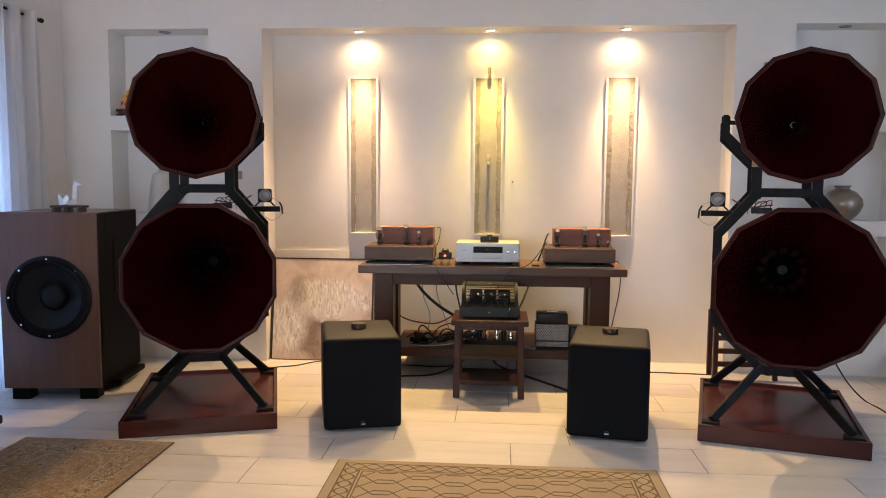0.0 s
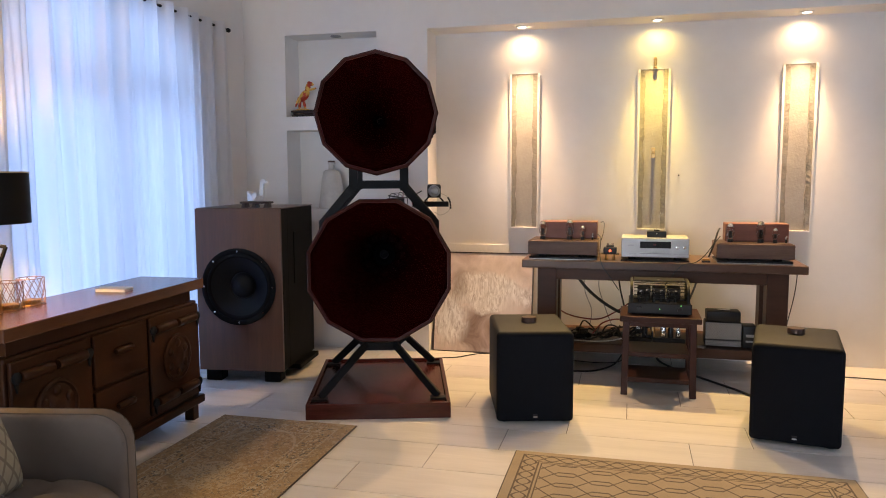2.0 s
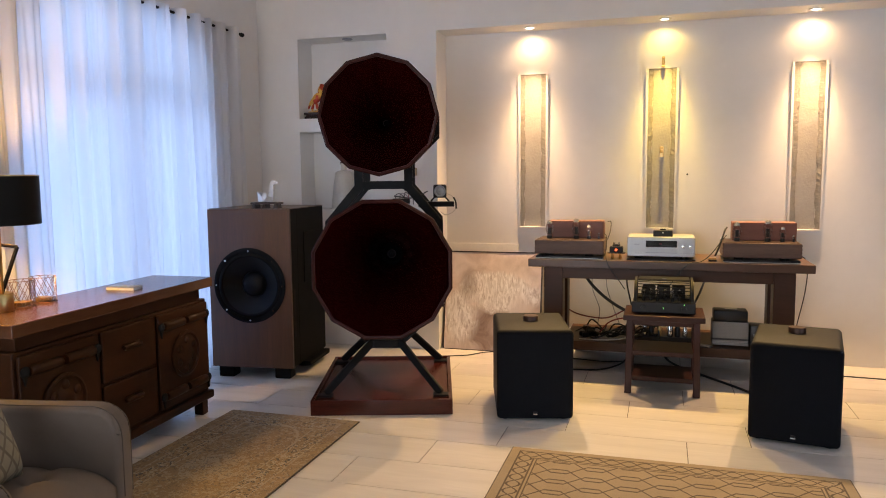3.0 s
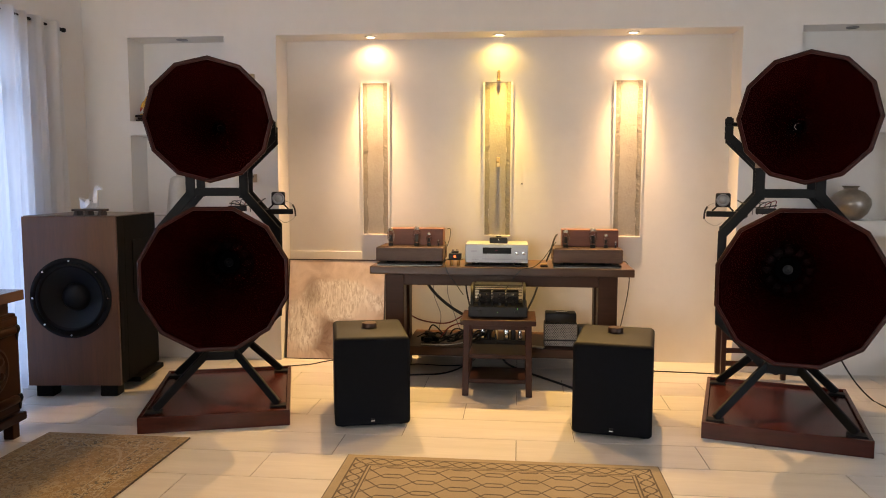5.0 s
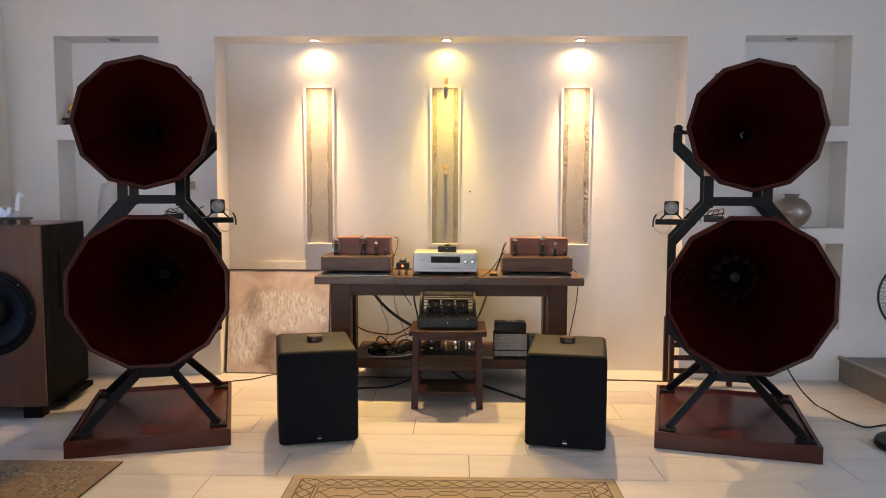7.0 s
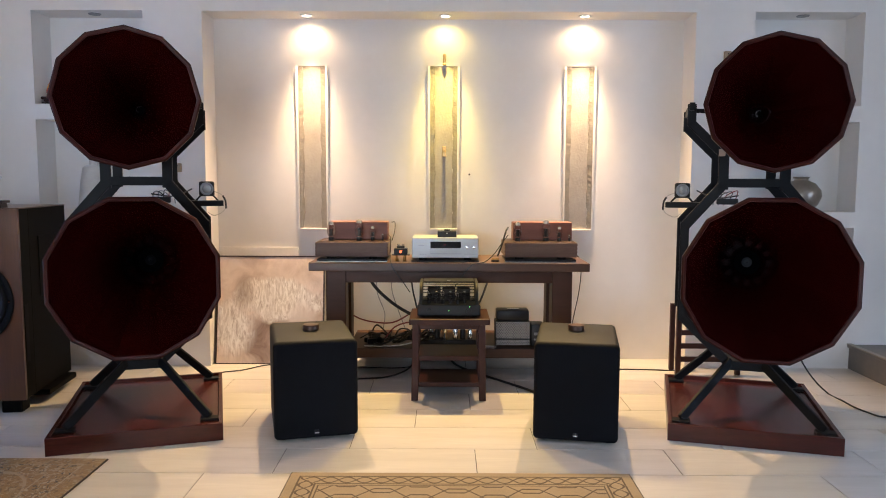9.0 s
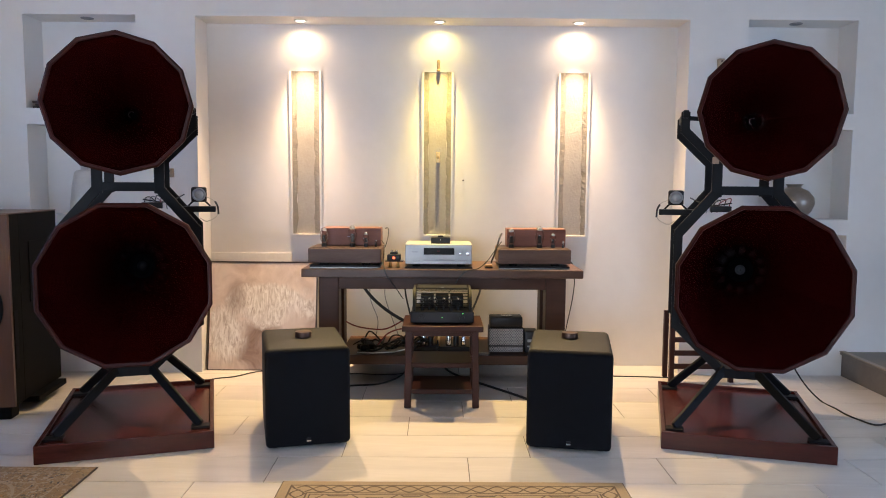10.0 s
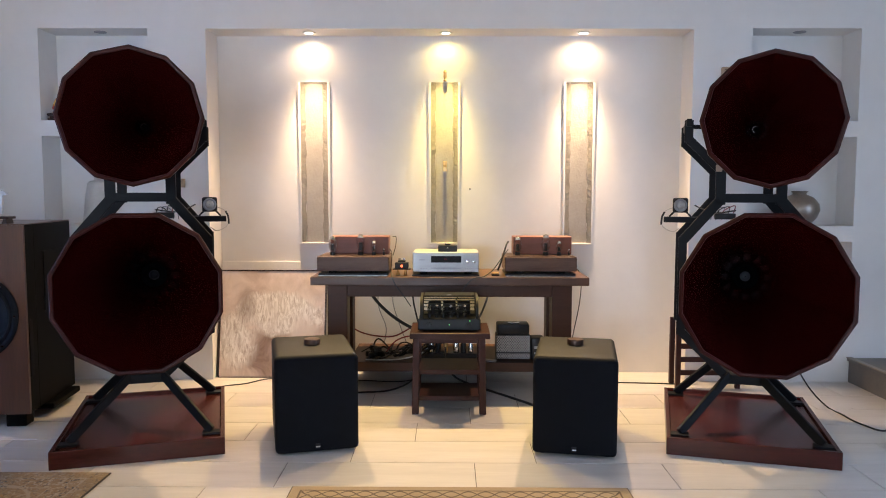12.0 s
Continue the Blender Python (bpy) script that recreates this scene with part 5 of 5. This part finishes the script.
blob(fig, (-0.01, 0, 0.115), (0.058, 0.030, 0.034), -48)
blob(fig, (0.022, 0, 0.175), (0.022, 0.018, 0.045), 12)
blob(fig, (0.045, 0, 0.208), (0.030, 0.014, 0.016), 25)
blob(fig, (0.062, 0, 0.165), (0.036, 0.010, 0.010), -12)
blob(fig, (-0.048, 0, 0.055), (0.012, 0.012, 0.048), 8)
blob(fig, (-0.010, 0, 0.050), (0.012, 0.012, 0.046), -14)
blob(fig, (-0.070, 0, 0.070), (0.010, 0.009, 0.045), 22)
lathe(((0.062, 0.0), (0.064, 0.006), (0.040, 0.014), (0.02, 0.018)), 20, fig, pose(-0.02, 0, 0))


def figure_mat():
    m, t, p = plain("red_and_gold_enamel")
    split = noise_tex(t, coords(t), 17, 2)
    sep = t.nodes.new("ShaderNodeSeparateXYZ")
    t.links.new(coords(t), sep.inputs[0])
    s = Sums(t)
    v = s.do("ADD", split, s.do("MULTIPLY", s.do("LESS_THAN", sep.outputs[2], 0.03), 0.5))
    t.links.new(ramp(t, v, ((0.50, (0.42, 0.04, 0.015)), (0.56, (0.70, 0.42, 0.08)))), p.inputs["Base Color"])
    p.inputs["Roughness"].default_value, p.inputs["Metallic"].default_value = 0.28, 0.4
    return m


solid("figurine", fig, figure_mat(), "red and gold rearing figurine on a black stand", "figurine", pose(-2.505, 5.39, 1.850), smooth=60)

# ---- dark slatted rack behind the loudspeaker ----
rk = thing("slatted_rack", "dark brown slatted wooden rack standing by the wall", "rack", pose(1.905, 5.10, 0))
for x in (-0.20, 0.20):
    for y in (0, 0.14):
        part("post", box(x - 0.016, x + 0.016, y, y + 0.03, 0, 0.46, 0.003), STOOL, rk)
for z in (0.09, 0.18, 0.27, 0.36):
    part("slat", box(-0.1835, 0.1835, 0.004, 0.022, z, z + 0.034, 0.002), STOOL, rk)

# ---- fan and white dish at the right ----
fan = thing("pedestal_fan", "black pedestal fan with round base and wire guard", "fan", pose(2.635, 3.885, 0, 0, 0, -28))
part("base", lathe(((0.19, 0), (0.197, 0.012), (0.190, 0.036), (0.12, 0.052), (0.03, 0.062)), 40), BLACKPLASTIC, fan, smooth=40)
part("pole", lathe(((0.014, 0.062), (0.014, 0.74)), 16), GREYPLASTIC, fan, smooth=40)
part("motor", lathe(((0.05, 0), (0.062, 0.02), (0.062, 0.10), (0.03, 0.13)), 24, m=pose(0, 0.02, 0.80, -90)), BLACKPLASTIC, fan, smooth=40)
part("neck", box(-0.03, 0.03, 0.02, 0.09, 0.72, 0.755, 0.008), BLACKPLASTIC, fan)
guard = part("guard", sweep([(0.208 * math.cos(a), -0.03, 0.80 + 0.208 * math.sin(a)) for a in [2 * math.pi * i / 48 for i in range(48)]], 0.006, 6, closed=True), BLACKPLASTIC, fan, smooth=60)
wire = bpy.data.meshes.new("guard_wire")
own = sweep(smooth_path([(0.03, -0.085, 0), (0.12, -0.078, 0.0), (0.185, -0.055, 0), (0.207, -0.03, 0)], 4), 0.0016, 4)
sweep(smooth_path([(0.05, 0.035, 0), (0.14, 0.028, 0.0), (0.19, 0.0, 0), (0.207, -0.03, 0)], 4), 0.0016, 4, own)
own.to_mesh(wire)
own.free()
wire.materials.append(GREYPLASTIC)
for k in range(60):
    part("guard_wire", wire, GREYPLASTIC, guard, m=pose(0, 0, 0.80, 0, 6 * k, 0))
part("guard_hub", lathe(((0.034, 0), (0.030, 0.008), (0.01, 0.010)), 20, m=pose(0, -0.083, 0.80, 90)), BLACKPLASTIC, guard, smooth=40)
for k in range(3):
    own = bmesh.new()
    rows = []
    for i in range(7):
        r = 0.03 + 0.15 * i / 6
        wd = 0.35 + 0.45 * math.sin(math.pi * (i + 0.8) / 7.6)
        rows.append([own.verts.new((r * math.cos(a * wd), -0.02 + 0.035 * a, r * math.sin(a * wd))) for a in (-1, -0.5, 0, 0.5, 1)])
    for a, b in zip(rows, rows[1:]):
        for i in range(4):
            own.faces.new((a[i], a[i + 1], b[i + 1], b[i]))
    bl = part("blade", own, GREYPLASTIC, fan, m=pose(0, 0, 0.80, 0, 120 * k + 20, 0), smooth=60)
    bl.modifiers.new("thickness", "SOLIDIFY").thickness = 0.003
solid("dish", lathe(((0.05, 0), (0.072, 0.004), (0.078, 0.03), (0.070, 0.045), (0.052, 0.046), (0.045, 0.02)), 28), WHITEPLASTIC, "white rounded dish on the platform step", "dish", pose(3.10, 4.83, 0.1705), smooth=50)


# ---- sideboard ----
def sideboard():
    sb = thing("sideboard", "carved dark teak sideboard with iron hinges", "sideboard", pose(-2.262, 2.845, 0, 0, 0, 92.5))
    L, D = 0.705, 0.385
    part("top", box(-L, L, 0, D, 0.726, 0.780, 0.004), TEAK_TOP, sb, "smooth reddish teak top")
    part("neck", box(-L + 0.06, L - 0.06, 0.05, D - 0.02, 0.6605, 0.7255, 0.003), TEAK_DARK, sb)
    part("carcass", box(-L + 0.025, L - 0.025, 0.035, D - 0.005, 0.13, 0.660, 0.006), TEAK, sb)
    part("plinth_moulding", box(-L + 0.005, L - 0.005, 0.010, D, 0.085, 0.1295, 0.008), TEAK, sb)
    for x in (-L + 0.05, L - 0.10):
        for y in (0.03, D - 0.09):
            part("foot", box(x, x + 0.055, y, y + 0.055, 0, 0.0845, 0.004), TEAK, sb)
    for cx in (-0.44, 0.44):
        dr = part("door", box(cx - 0.225, cx + 0.225, 0.016, 0.0345, 0.15, 0.645, 0.006), TEAK, sb)
        part("carved_disc", lathe(((0.125, 0), (0.125, 0.010), (0.112, 0.014), (0.104, 0.006), (0.060, 0.008), (0.046, 0.018), (0.020, 0.020)), 32, m=pose(cx, 0.016, 0.40, 90)), TEAK, dr, "round carved medallion", smooth=40)
        for k in range(6):
            a = math.pi / 3 * k
            own = lathe(((0.006, 0), (0.022, 0.004), (0.016, 0.010), (0.004, 0.012)), 10, m=pose(cx + 0.076 * math.sin(a), 0.010, 0.40 + 0.076 * math.cos(a), 90))
            part("carved_petal", own, TEAK, dr, smooth=50)
        for z in (0.58, 0.215):
            for s in (-1, 1):
                part("rail", lathe(((0.020, -0.085), (0.024, -0.078), (0.024, 0.078), (0.020, 0.085)), 12, m=pose(cx + s * 0.098, 0.012, z, 0, 90, 0)), TEAK, dr, smooth=40)
                hg = part("hinge", lathe(((0.022, 0), (0.024, 0.006), (0.016, 0.012), (0.010, 0.013)), 14, m=pose(cx + s * 0.205, 0.013, z, 90)), IRON, dr, "black iron hinge", smooth=40)
                part("hinge_tail", prism(((cx + s * 0.205 - 0.010, z - 0.020), (cx + s * 0.205 + 0.010, z - 0.020), (cx + s * 0.205, z - 0.058)), 0.006, 0.0155), IRON, hg)
    for z0, z1 in ((0.15, 0.39), (0.405, 0.645)):
        dw = part("drawer", box(-0.195, 0.195, 0.018, 0.0345, z0, z1, 0.006), TEAK, sb)
        part("pull", lathe(((0.010, -0.062), (0.016, -0.05), (0.017, 0.05), (0.010, 0.062)), 12, m=pose(0, 0.006, (z0 + z1) / 2 + 0.02, 0, 90, 0)), TEAK, dw, smooth=40)


sideboard()

# table lamp
tl = thing("table_lamp", "lamp with black drum shade and geometric frame on gold base, lit", "lamp", pose(-2.552, 2.382, 0.780))
part("base", lathe(((0.055, 0), (0.056, 0.002), (0.056, 0.074), (0.054, 0.077)), 36), GOLD, tl, "brushed gold base", smooth=40)
for pts, mat in (([(-0.012, 0.0, 0.077), (0.018, 0.0, 0.077), (0.085, 0.03, 0.275), (-0.075, -0.02, 0.295)], IRON), ([(0.0, 0.01, 0.077), (0.03, -0.01, 0.077), (0.055, -0.03, 0.355), (-0.045, 0.03, 0.365)], BRASS)):
    bm = None
    for a, b in zip(pts, pts[1:] + pts[:1]):
        bm = beam(a, b, 0.012, 0.012, 0.001, bm=bm)
    part("frame", bm, mat, tl)
part("stem", lathe(((0.007, 0.355), (0.007, 0.44)), 10), BRASS, tl, smooth=40)
part("shade", lathe(((0.178, 0.372), (0.180, 0.370), (0.180, 0.578), (0.178, 0.576), (0.1775, 0.375)), 56, close=False), SHADE, tl, "black drum shade", smooth=30)
part("shade_lining", lathe(((0.1765, 0.374), (0.1765, 0.576)), 56, close=False), LINING, tl, "gold lining", smooth=40)
part("shade_trim", lathe(((0.1785, 0.5785), (0.1815, 0.5785), (0.1815, 0.573), (0.1805, 0.573)), 56, close=False), GOLD, tl)
part("socket", lathe(((0.016, 0.40), (0.016, 0.43)), 12), BRASS, tl)
for k in range(3):
    a = 2 * math.pi * k / 3
    part("spider_arm", sweep([(0, 0, 0.43), (0.09 * math.cos(a), 0.09 * math.sin(a), 0.435), (0.176 * math.cos(a), 0.176 * math.sin(a), 0.44)], 0.002, 4), BRASS, tl)

# wire candle holders
def candle_holder(m):
    ch = thing("candle_holder", "rose-gold wire candle holder with an amber candle", "candle holder", m, "pair of candle holders")
    n, r, h = 10, 0.056, 0.115
    for z in (0.002, h):
        part("hoop", sweep([(r * math.cos(2 * math.pi * k / 20), r * math.sin(2 * math.pi * k / 20), z) for k in range(20)], 0.0018, 5, closed=True), ROSEWIRE, ch)
    for k in range(n):
        for s in (1, -1):
            a, b = 2 * math.pi * k / n, 2 * math.pi * (k + 1.5 * s) / n
            mid = (a + b) / 2
            part("wire", sweep([(r * math.cos(a), r * math.sin(a), 0.002), (r * math.cos(mid), r * math.sin(mid), h / 2), (r * math.cos(b), r * math.sin(b), h)], 0.0014, 4), ROSEWIRE, ch)
    part("candle", lathe(((0.036, 0.004), (0.038, 0.008), (0.038, 0.020), (0.030, 0.022)), 20), AMBER, ch, smooth=40)
    part("tray", lathe(((0.044, 0.0), (0.044, 0.0035)), 20), ROSEWIRE, ch)
    return ch


ch = candle_holder(pose(-2.560, 2.505, 0.780))
copy_thing(ch, pose(-2.565, 2.63, 0.780, 0, 0, 20))
bk = thing("booklet", "small white booklet lying on the sideboard", "booklet", pose(-2.455, 3.03, 0.780, 0, 0, 8))
part("pages", box(-0.075, 0.075, -0.040, 0.040, 0.002, 0.014, 0.001), WHITEPLASTIC, bk)
part("cover", box(-0.077, 0.077, -0.042, 0.042, 0.0145, 0.017, 0.001), GREYPLASTIC, bk)
part("cover", box(-0.077, 0.077, -0.042, 0.042, 0, 0.0018), SILVER, bk)
cn = thing("canister", "white cylindrical canister on the sideboard", "canister", pose(-2.555, 2.22, 0.780))
part("body", lathe(((0.050, 0), (0.052, 0.003), (0.052, 0.088)), 32), WHITEPLASTIC, cn, smooth=40)
part("lid", lathe(((0.053, 0.0885), (0.053, 0.108), (0.048, 0.112)), 32), WHITEPLASTIC, cn, smooth=40)


# ---- armchair and cushion ----
def armchair():
    ac = thing("armchair", "grey-beige fabric armchair with rounded arms and tufted seat", "armchair", pose(-1.805, 1.545, -0.012, 0, 0, 14))
    # seat: a soft slab with button tufts
    bm = bmesh.new()
    n = 26
    tufts = [(-0.10, -0.13), (0.13, -0.13), (-0.10, 0.13), (0.13, 0.13), (0.015, 0.0)]

    def top(x, y):
        z = 0.435 - 0.05 * (max(0, abs(x - 0.02) / 0.30) ** 6) - 0.045 * (abs(y) / 0.27) ** 6
        for tx, ty in tufts:
            z -= 0.030 * math.exp(-((x - tx) ** 2 + (y - ty) ** 2) / 0.0016)
        for tx in (-0.10, 0.13):
            z -= 0.012 * math.exp(-((x - tx) ** 2) / 0.0007)
        for ty in (-0.13, 0.13):
            z -= 0.012 * math.exp(-((y - ty) ** 2) / 0.0007)
        return z

    g = [[bm.verts.new((-0.21 + 0.54 * i / n, -0.255 + 0.51 * j / n, top(-0.21 + 0.54 * i / n, -0.255 + 0.51 * j / n))) for j in range(n + 1)] for i in range(n + 1)]
    lo = [[bm.verts.new((-0.21 + 0.54 * i / n, -0.255 + 0.51 * j / n, 0.24)) for j in range(n + 1)] for i in range(n + 1)]
    for i in range(n):
        for j in range(n):
            bm.faces.new((g[i][j], g[i + 1][j], g[i + 1][j + 1], g[i][j + 1]))
    rim = [(i, 0) for i in range(n)] + [(n, j) for j in range(n)] + [(i, n) for i in range(n, 0, -1)] + [(0, j) for j in range(n, 0, -1)]
    for (a, b), (c, d) in zip(rim, rim[1:] + rim[:1]):
        bm.faces.new((g[a][b], g[c][d], lo[c][d], lo[a][b]))
    part("seat", bm, FABRIC, ac, "tufted seat cushion", smooth=70)
    outline = [(-0.20, 0.20), (0.325, 0.20), (0.345, 0.30), (0.345, 0.50)] + [(0.345 - 0.10 + 0.10 * math.cos(a), 0.505 + 0.10 * math.sin(a)) for a in [math.pi / 2 * k / 6 for k in range(1, 7)]] + [(0.0, 0.607), (-0.20, 0.612)]
    for s in (-1, 1):
        y0, y1 = sorted((s * 0.262, s * 0.362))
        bm = prism(outline, y0, y1, bev=0.022)
        part("arm", bm, FABRIC, ac, smooth=60)
        for y in (y0 + 0.022, y1 - 0.022):
            part("piping", sweep([(x - 0.001, y, z - 0.001) for x, z in outline[2:]], 0.0028, 5), PIPING, ac, smooth=60)
    bm = box(-0.305, -0.1985, -0.352, 0.352, 0.20, 0.675, 0.045, 4)
    part("backrest", bm, FABRIC, ac, smooth=60)
    part("seat_base", box(-0.19, 0.325, -0.2615, 0.2615, 0.17, 0.2395, 0.008), FABRIC, ac)
    for x in (-0.24, 0.28):
        for y in (-0.30, 0.30):
            part("leg", lathe(((0.012, 0.0125), (0.022, 0.1995)), 12, m=pose(x, y, 0)), DARKWOOD, ac, smooth=40)


armchair()

bm = bmesh.new()
n = 22
front = []
for sgn in (1, -1):
    g = []
    for i in range(n + 1):
        row = []
        for j in range(n + 1):
            u, v = -1 + 2 * i / n, -1 + 2 * j / n
            pinch = 1 - 0.10 * (1 - abs(u)) * abs(v) ** 3 - 0.0
            thick = 0.075 * max(0.0, (1 - u ** 4) * (1 - v ** 4)) ** 0.55
            row.append(bm.verts.new((0.21 * u * (1 - 0.07 * (1 - v * v)), -sgn * thick, 0.21 + 0.21 * v * (1 - 0.07 * (1 - u * u)))))
        g.append(row)
    for i in range(n):
        for j in range(n):
            bm.faces.new((g[i][j], g[i + 1][j], g[i + 1][j + 1], g[i][j + 1]))
bmesh.ops.remove_doubles(bm, verts=bm.verts, dist=1e-4)
cushion = thing("cushion", "beige netted cushion with a frayed fringe on the armchair", "cushion", pose(-1.700, 1.505, 0.418, -20, 0, 104))
part("cover", bm, PILLOW, cushion, smooth=80)
fr = None
rng = random.Random(5)
for k in range(70):
    x = -0.20 + 0.40 * k / 69
    for j in range(2):
        fr = sweep([(x, 0, 0.408), (x + rng.uniform(-0.012, 0.012), rng.uniform(-0.012, 0.012), 0.432), (x + rng.uniform(-0.03, 0.03), rng.uniform(-0.03, 0.03), 0.446 + rng.uniform(0, 0.018))], 0.0016, 4, fr)
part("fringe", fr, PIPING, cushion, "frayed brown fringe")


# ---- rugs ----
def rug(name, x0, x1, y0, y1, mat, label):
    w, d = x1 - x0, y1 - y0
    rg = thing(name, label, "rug", pose((x0 + x1) / 2, (y0 + y1) / 2, 0))
    part("rug_weave", box(-w / 2, w / 2, -d / 2, d / 2, 0.0008, 0.010, 0.003), mat(w, d), rg)
    for a in (-w / 2, w / 2):
        part("binding", sweep([(a, -d / 2, 0.005), (a, 0, 0.005), (a, d / 2, 0.005)], 0.0045, 6), PIPING, rg, smooth=60)


rug("area_rug", -0.527, 0.958, 1.42, 3.412, lattice_rug, "sand-coloured flat rug with brown linked-hexagon lattice")
rug("floral_rug", -2.195, -1.412, 2.02, 3.562, floral_rug, "worn tan rug with a faded floral border")

# ---- floor tiles ----
tagged(part("floor", box(X0 - 0.15, X1 + 0.15, Y0 - 0.15, 5.70, -0.08, -0.0035), GROUT), "pale streaked plank tiles laid in thirds with thin dark joints", "floor", kind="structure")
floor = bpy.data.objects["floor"]
TW, TD, GAP = 0.91, 0.3065, 0.0038
shared = {}


def tile_mesh(w, d):
    key = (round(w, 4), round(d, 4))
    if key not in shared:
        bm = bmesh.new()
        b, z = 0.0012, 0.0
        lo = [bm.verts.new((x, y, -0.0034)) for x, y in ((-w / 2, -d / 2), (w / 2, -d / 2), (w / 2, d / 2), (-w / 2, d / 2))]
        mi = [bm.verts.new((v.co.x, v.co.y, -b)) for v in lo]
        hi = [bm.verts.new((math.copysign(w / 2 - b, v.co.x), math.copysign(d / 2 - b, v.co.y), z)) for v in lo]
        for a, c in ((lo, mi), (mi, hi)):
            for k in range(4):
                bm.faces.new((a[k], a[(k + 1) % 4], c[(k + 1) % 4], c[k]))
        bm.faces.new(hi)
        shared[key] = mesh_from("tile", bm, TILE)
    return shared[key]


row = -21
while 3.115 + TD * row < 5.69:
    ya, yb = 3.115 + TD * row + GAP / 2, 3.115 + TD * (row + 1) - GAP / 2
    ya, yb = max(ya, Y0), min(yb, BACK - 0.002)
    lo_x, hi_x = (X0, X1) if yb < WALL else (NX0 + 0.002, NX1 - 0.002)
    if yb > WALL > ya:
        lo_x, hi_x = X0, X1
    if yb - ya > 0.01:
        col = -6
        shift = -0.012 + TW / 3 * (row % 3)
        while shift + TW * col < hi_x:
            xa, xb = max(shift + TW * col + GAP / 2, lo_x), min(shift + TW * (col + 1) - GAP / 2, hi_x)
            if xb - xa > 0.01:
                part("tile", tile_mesh(xb - xa, yb - ya), TILE, floor, m=pose((xa + xb) / 2, (ya + yb) / 2, 0))
            col += 1
    row += 1
